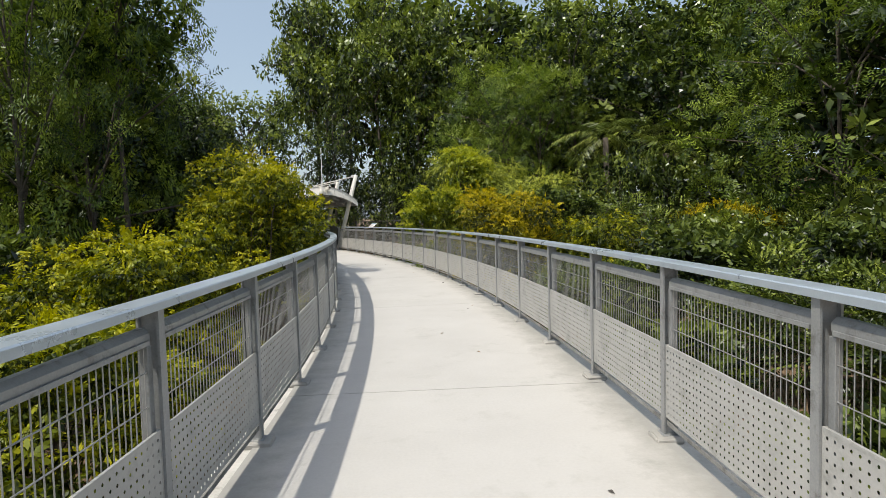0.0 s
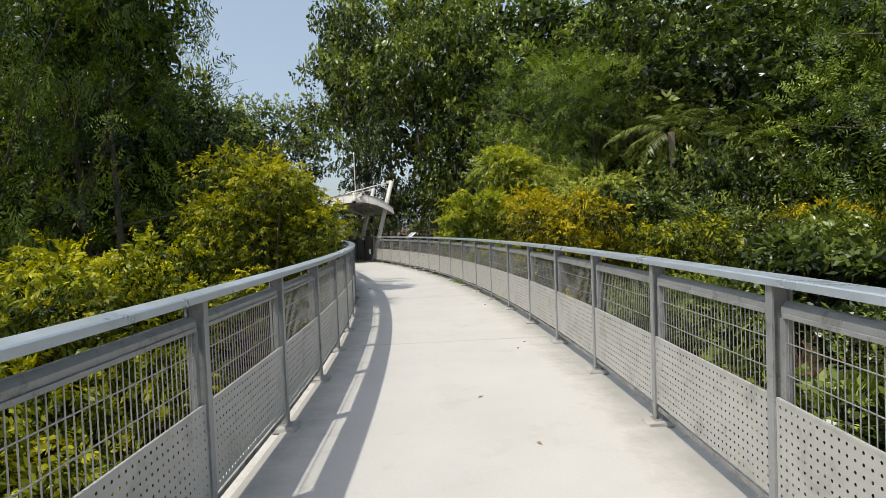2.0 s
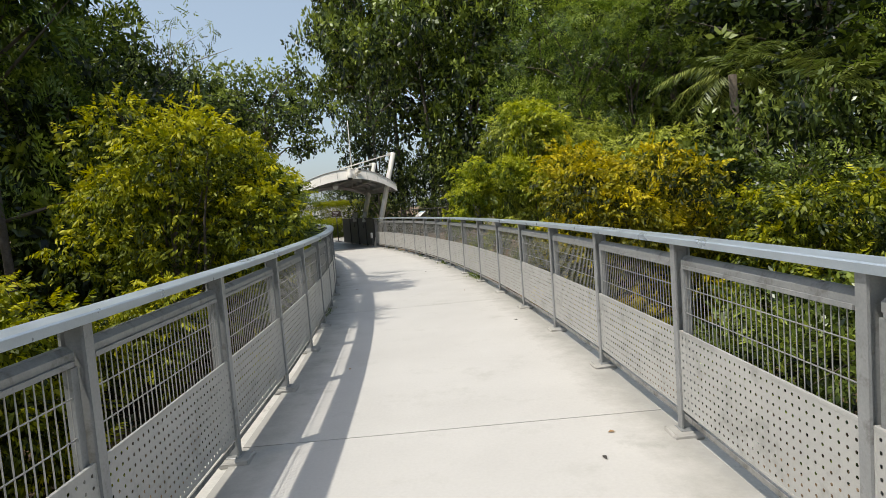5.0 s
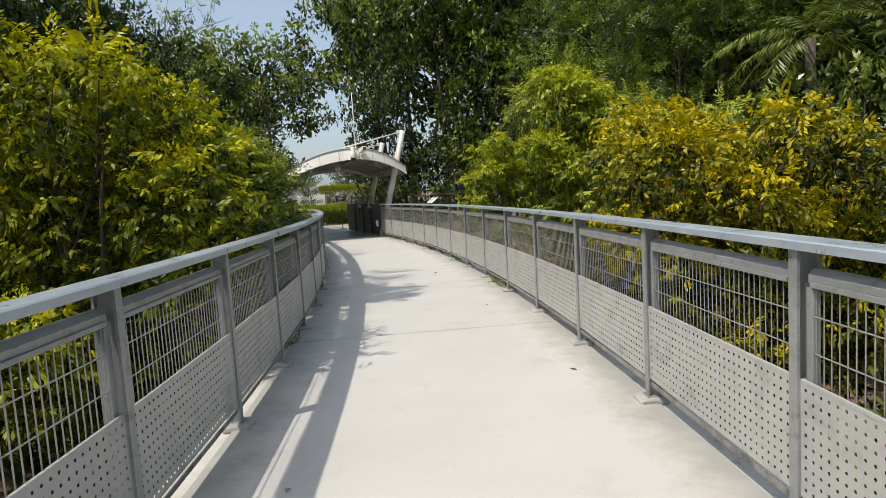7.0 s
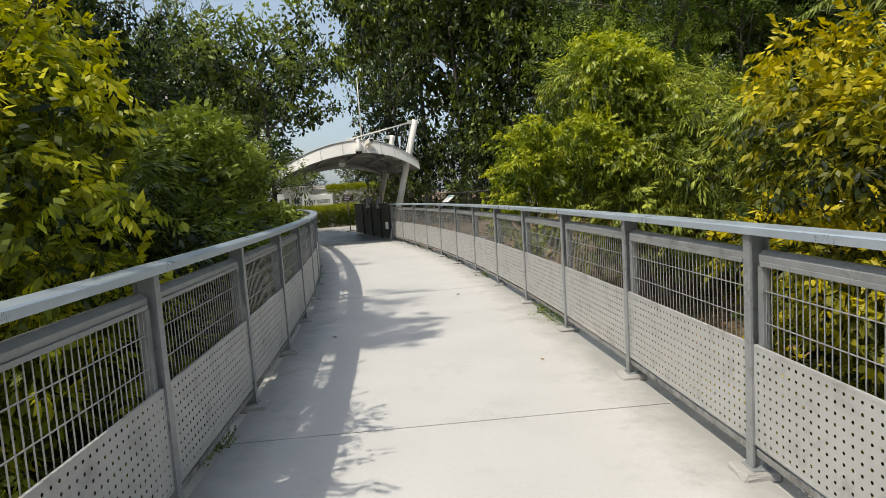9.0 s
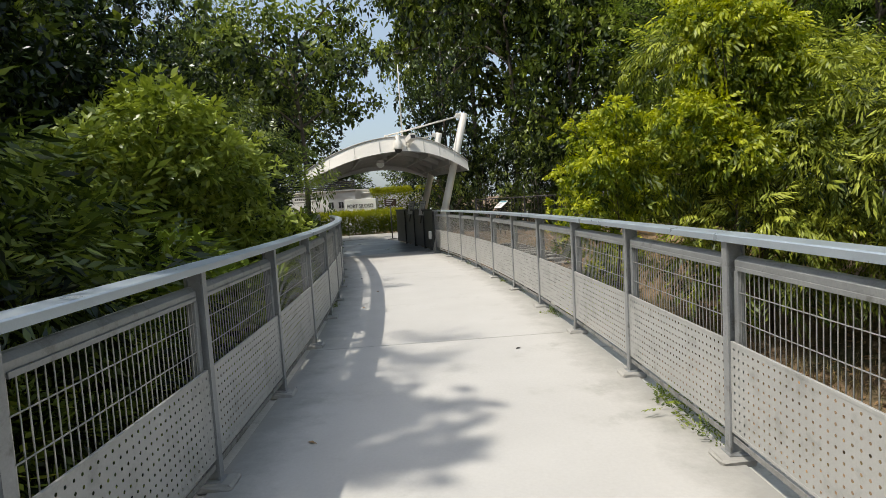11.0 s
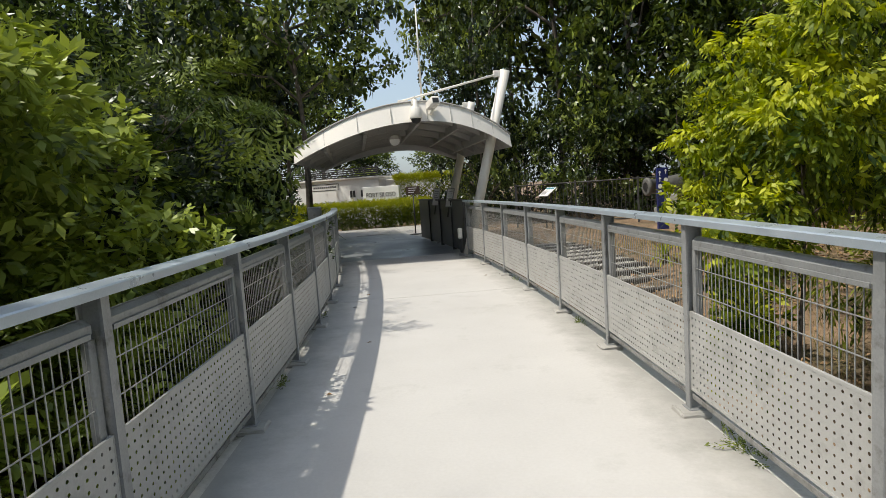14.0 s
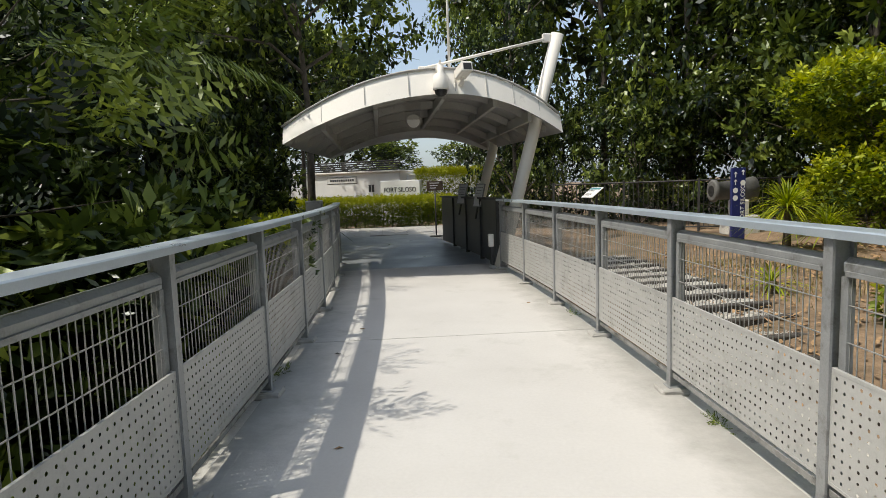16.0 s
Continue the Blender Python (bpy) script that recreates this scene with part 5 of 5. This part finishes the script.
sign_post()


def info_lectern():
    top = empty("info_lectern", Matrix.Translation((0.3, 38.4, -0.02)) @ pose(0, 0, 0, 0, 0, -62), "tilted white information panel on two dark legs", "information panel")
    for x in (-0.2, 0.2):
        bm = bmesh.new()
        box(bm, (x - 0.02, -0.02, 0), (x + 0.02, 0.02, 1.14), 0.004)
        part("leg", bm, DARKSTEEL, top)
    tilt = Matrix.Translation((0, -0.02, 1.14)) @ pose(0, 0, 0, 38, 0, 0)
    bm = bmesh.new()
    box(bm, (-0.30, -0.20, 0), (0.30, 0.22, 0.025), 0.006, tilt)
    p = part("panel", bm, SIGNWHITE, top)
    bm = bmesh.new()
    box(bm, (-0.27, 0.12, 0.027), (0.27, 0.19, 0.030), 0, tilt)
    part("heading_bar", bm, noisy("teal_print", [(0.3, (0.05, 0.2, 0.25)), (0.7, (0.08, 0.28, 0.33))], 5, 0.4), p)
    for i in range(5):
        bm = bmesh.new()
        box(bm, (-0.26, 0.07 - 0.055 * i, 0.027), (0.05 + 0.04 * (i % 2), 0.085 - 0.055 * i, 0.029), 0, tilt)
        part("text_line", bm, LETTER, p)


info_lectern()


def cannon():
    top = empty("cannon", Matrix.Translation((3.18, 38.2, -0.05)) @ pose(0, 0, 0, 0, 0, 12) @ Matrix.Diagonal((0.8, 0.8, 1.12, 1)), "grey iron cannon barrel on a low mount", "cannon")
    bm = bmesh.new()
    prof = ((0, 0.20), (0.03, 0.245), (0.16, 0.245), (0.2, 0.20), (0.9, 0.21), (1.5, 0.26), (1.9, 0.30), (2.0, 0.22))
    tube(bm, [(d * 0.8, d * 0.25 - 0.1, 1.02) for d, r in prof], [r for d, r in prof], 24)
    part("barrel", bm, noisy("pale_iron", [(0.3, (0.06, 0.06, 0.06)), (0.7, (0.16, 0.16, 0.15))], 5, 0.6, bump=0.2), top)
    bm = bmesh.new()
    tube(bm, [(-0.012, -0.104, 1.02), (-0.002, -0.1, 1.02)], [0.125, 0.125], 20)
    part("bore", bm, BLACK, top, "dark open bore")
    bm = bmesh.new()
    box(bm, (0.5, -0.2, 0), (1.5, 0.45, 0.45), 0.03)
    box(bm, (0.7, -0.1, 0.45), (1.2, 0.3, 0.8), 0.03)
    part("mount", bm, EDGE, top, "grey concrete mount")


cannon()


def iron_fence():
    top = empty("iron_fence", Matrix(), "dark iron railing fence in front of the wood", "fence")
    a, b = Vector((-0.8, 39.9, -0.05)), Vector((7.4, 39.3, -0.05))
    n = 62
    turn = math.degrees(math.atan2(b.y - a.y, b.x - a.x))
    for z in (0.14, 1.42):
        bm = bmesh.new()
        tube(bm, [a + Vector((0, 0, z)), b + Vector((0, 0, z))], [0.022, 0.022], 6)
        part("rail", bm, DARKSTEEL, top)
    bm = bmesh.new()
    box(bm, (-0.008, -0.008, 0.14), (0.008, 0.008, 1.42))
    bar = bpy.data.meshes.new("bar")
    bm.to_mesh(bar)
    bm.free()
    bm = bmesh.new()
    box(bm, (-0.03, -0.03, 0), (0.03, 0.03, 1.48), 0.004)
    pm = bpy.data.meshes.new("post")
    bm.to_mesh(pm)
    bm.free()
    for i in range(n + 1):
        p = a.lerp(b, i / n)
        o = link("post" if i % 15 == 0 else "bar", pm if i % 15 == 0 else bar, DARKSTEEL, top)
        o.matrix_basis = Matrix.Translation(p) @ pose(0, 0, 0, 0, 0, turn)


iron_fence()

strap_plant("strap_leaf_plant", 101, 3.85, 34.6, -0.05, 260, 1.1, 0.024, LIMELEAF, "spiky yellow-green strap-leaved plant beside the sign post", "plant", 0.85)
strap_plant("strap_leaf_plant", 104, 4.4, 34.2, -0.05, 160, 0.95, 0.024, LIMELEAF, "spiky yellow-green strap-leaved plant beside the sign post", "plant", 0.45)
strap_plant("strap_leaf_plant", 102, -5.5, 33.6, -0.05, 46, 1.1, 0.10, DARKLEAF, "dark spiky plant at the shelter's side", "plant", 0.75)
strap_plant("strap_leaf_plant", 103, 2.4, 30.4, -0.1, 40, 0.6, 0.03, LIMELEAF, "small grassy tuft beside the sleeper steps", "plant")


# ---- small things ----
def fallen_leaf(i, a, r, dry):
    rnd = random.Random(400 + i)
    bm = bmesh.new()
    L, W = rnd.uniform(0.05, 0.09), rnd.uniform(0.02, 0.035)
    c = [(-L / 2, 0, 0.002), (-L * 0.1, W / 2, 0.012), (L / 2, 0, 0.004), (-L * 0.1, -W / 2, 0.010), (0, 0, 0.003)]
    v = [bm.verts.new(p) for p in c]
    for k in range(4):
        bm.faces.new((v[k], v[(k + 1) % 4], v[4]))
    ob = part("fallen_leaf", bm, LITTER if dry else SLEEPER, None)
    ob.matrix_basis = Matrix.Translation(arc(r, a, 0.001)) @ pose(0, 0, 0, 0, 0, rnd.uniform(0, 360))
    tagged(ob, "small dry brown leaf lying on the deck", "leaf", "fallen leaves on the deck")


for i, (a, r) in enumerate(((-3.6, 64.9), (-0.6, 64.6), (0.4, 64.3), (2.1, 64.95), (2.4, 65.1), (4.2, 63.3), (5.6, 65.2), (8.1, 65.0), (9.4, 63.2), (11.1, 64.8), (13.6, 63.2), (14.9, 63.4), (16.6, 63.15), (17.4, 63.3), (18.2, 65.2))):
    fallen_leaf(i, a, r, i % 3 > 0)


def weed(seed, a, r, size, label):
    rng = np.random.default_rng(seed)
    p = arc(r, a, -0.02)
    n = 26
    c = np.stack([rng.normal(0, 0.10, n), rng.normal(0, 0.05, n), rng.uniform(0.0, 0.07, n)], 1) * size
    v, t = scatter(rng, TEMPLATES["fine"], c, rng.normal(0, 0.6, (n, 3)) + (0, 0, 0.6), size * rng.uniform(0.3, 0.6, n), rng.uniform(0.2, 0.8, n))
    top = empty("weed", Matrix.Translation(p) @ pose(0, 0, 0, 0, 0, a + 90), label, "weed", "weeds in the deck edge")
    link("foliage", quads_mesh("foliage", v, t), GREENLEAF, top)


for i, (a, s) in enumerate(((9.2, 1.0), (9.5, 1.3), (9.75, 0.9), (12.4, 0.8), (15.0, 0.5), (17.6, 0.45))):
    weed(500 + i, a, R_RIGHT + 0.055, s, "small green weed growing in the deck's edge joint")
for i, (a, s) in enumerate(((7.0, 0.8), (13.9, 0.6), (16.2, 0.5))):
    weed(520 + i, a, R_LEFT - 0.055, s, "small green weed growing in the deck's edge joint")

plant("sapling", 111, 2.6, 26.6, 0.55, 0.45, 0.5, -0.5, "broad", 70, LIMELEAF, "leafy young plant on bare soil", "plant", size=0.9, base=0.35, gain=0.5, lumps=7, trunk=0.012)
plant("sapling", 112, 3.3, 28.6, 0.5, 0.5, 0.5, -0.2, "broad", 80, LIMELEAF, "leafy young plant on bare soil", "plant", size=0.9, base=0.35, gain=0.5, lumps=7, trunk=0.012)
plant("sapling", 113, 2.1, 24.9, 0.35, 0.4, 0.5, -0.6, "broad", 70, LIMELEAF, "leafy young plant on bare soil", "plant", size=0.9, base=0.3, gain=0.5, lumps=7, trunk=0.012)
plant("low_shrub", 114, -5.6, 32.3, 1.0, 0.9, 1.2, 0.05, "broad", 520, GREENLEAF, "low rounded green shrub beside the shelter", "shrub", size=0.75, base=0.35, gain=0.55, lumps=11, trunk=0.02, stems=3)
plant("low_shrub", 115, -6.6, 35.6, 1.0, 1.1, 1.3, 0.05, "broad", 560, LIMELEAF, "low yellow-green shrub beside the shelter", "shrub", size=0.75, base=0.25, gain=0.5, lumps=11, trunk=0.02, stems=3)
plant("low_shrub", 116, -4.95, 29.9, 1.12, 0.75, 1.5, 0.0, "broad", 760, LIMELEAF, "sunlit yellow-green shrub behind the handrail's end", "shrub", size=0.7, base=0.3, gain=0.55, lumps=13, trunk=0.02, stems=3)
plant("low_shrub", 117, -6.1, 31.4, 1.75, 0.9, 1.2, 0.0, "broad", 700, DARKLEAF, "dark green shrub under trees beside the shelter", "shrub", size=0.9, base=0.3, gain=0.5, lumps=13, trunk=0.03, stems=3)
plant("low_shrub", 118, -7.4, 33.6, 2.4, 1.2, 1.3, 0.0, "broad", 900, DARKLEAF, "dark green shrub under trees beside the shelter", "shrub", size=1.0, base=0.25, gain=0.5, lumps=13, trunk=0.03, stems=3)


def service_cabinet():
    """The grey cabinet at the canopy's low corner."""
    top = empty("service_cabinet", SHELTER @ pose(0.05, 2.6, 0), "grey upright service cabinet at the canopy's low corner", "cabinet")
    bm = bmesh.new()
    box(bm, (-0.14, -0.13, 0), (0.14, 0.13, 0.08), 0.005)
    part("plinth", bm, DARKSTEEL, top)
    bm = bmesh.new()
    box(bm, (-0.16, -0.15, 0.08), (0.16, 0.15, 1.22), 0.012)
    body = part("body", bm, STEEL, top)
    bm = bmesh.new()
    box(bm, (-0.14, -0.162, 0.14), (0.14, -0.152, 1.17), 0.003)
    part("door", bm, STEEL, body)
    bm = bmesh.new()
    box(bm, (0.10, -0.18, 0.85), (0.12, -0.163, 0.99), 0.003)
    part("handle", bm, BLACK, top)


service_cabinet()


def bank_grass(seed):
    """Dry and green grass blades scattered in patches over the bank."""
    rng = np.random.default_rng(seed)
    n = 7000
    cx, cy = rng.uniform(1.4, 7.0, 60), rng.uniform(21.0, 33.5, 60)
    k = rng.integers(0, 60, n)
    x, y = cx[k] + rng.normal(0, 0.38, n), cy[k] + rng.normal(0, 0.38, n)
    keep = (np.hypot(x - CX, y - CY) > R_RIGHT + 0.35) & ((np.hypot(x - CX, y - CY) < 66.2) | (np.hypot(x - CX, y - CY) > 68.2))
    x, y = x[keep], y[keep]
    n = len(x)
    az = rng.uniform(0, math.tau, n)
    axis = unit(np.stack([np.cos(az) * 0.7, np.sin(az) * 0.7, rng.uniform(0.3, 1.2, n)], 1))
    side = unit(np.cross(axis, rng.normal(0, 0.3, (n, 3)) + (0, 0, 1)))
    v = leaf_at(np.stack([x, y, ground_z(x, y)], 1), axis, side, rng.uniform(0.10, 0.26, n), rng.uniform(0.006, 0.012, n), 0.3)
    straw = leaf_mat("straw_grass", (0.10, 0.11, 0.03), (0.28, 0.22, 0.09), (0.42, 0.34, 0.17), 0.25, 0.6)
    tagged(link("grass", quads_mesh("grass", v, np.clip(rng.normal(0.5, 0.3, n), 0, 1)), straw), "dry straw-coloured grass blades on the soil bank", "grass", kind="stuff")


bank_grass(97)


def climbing_vine(seed, a, z0, z1, count, label):
    """A few stems and leaves that have grown through the wire of one bay."""
    rng = np.random.default_rng(seed)
    top = empty("climbing_vine", Matrix.Translation(arc(R_LEFT - 0.05, a, 0)) @ pose(0, 0, 0, 0, 0, a), label, "climbing plant")
    bm = bmesh.new()
    for k in range(3):
        y = rng.uniform(-0.25, 0.25)
        tube(bm, [(-0.05, y, 0.0), (-0.03, y + 0.06, z0), (-0.02, y - 0.05, (z0 + z1) / 2), (0.0, y + 0.04, z1)], [0.006, 0.005, 0.004, 0.003], 5)
    part("stem", bm, BARK, top)
    c = np.stack([rng.normal(-0.03, 0.03, count), rng.normal(0, 0.2, count), rng.uniform(z0, z1, count)], 1)
    v, t = scatter(rng, TEMPLATES["broad"], c, rng.normal(0, 0.6, (count, 3)), rng.uniform(0.35, 0.6, count), rng.uniform(0.1, 0.6, count))
    link("foliage", quads_mesh("foliage", v, t), DARKLEAF, top)


climbing_vine(601, 17.7, 0.45, 1.05, 22, "dark leafy vine grown through the railing wire")
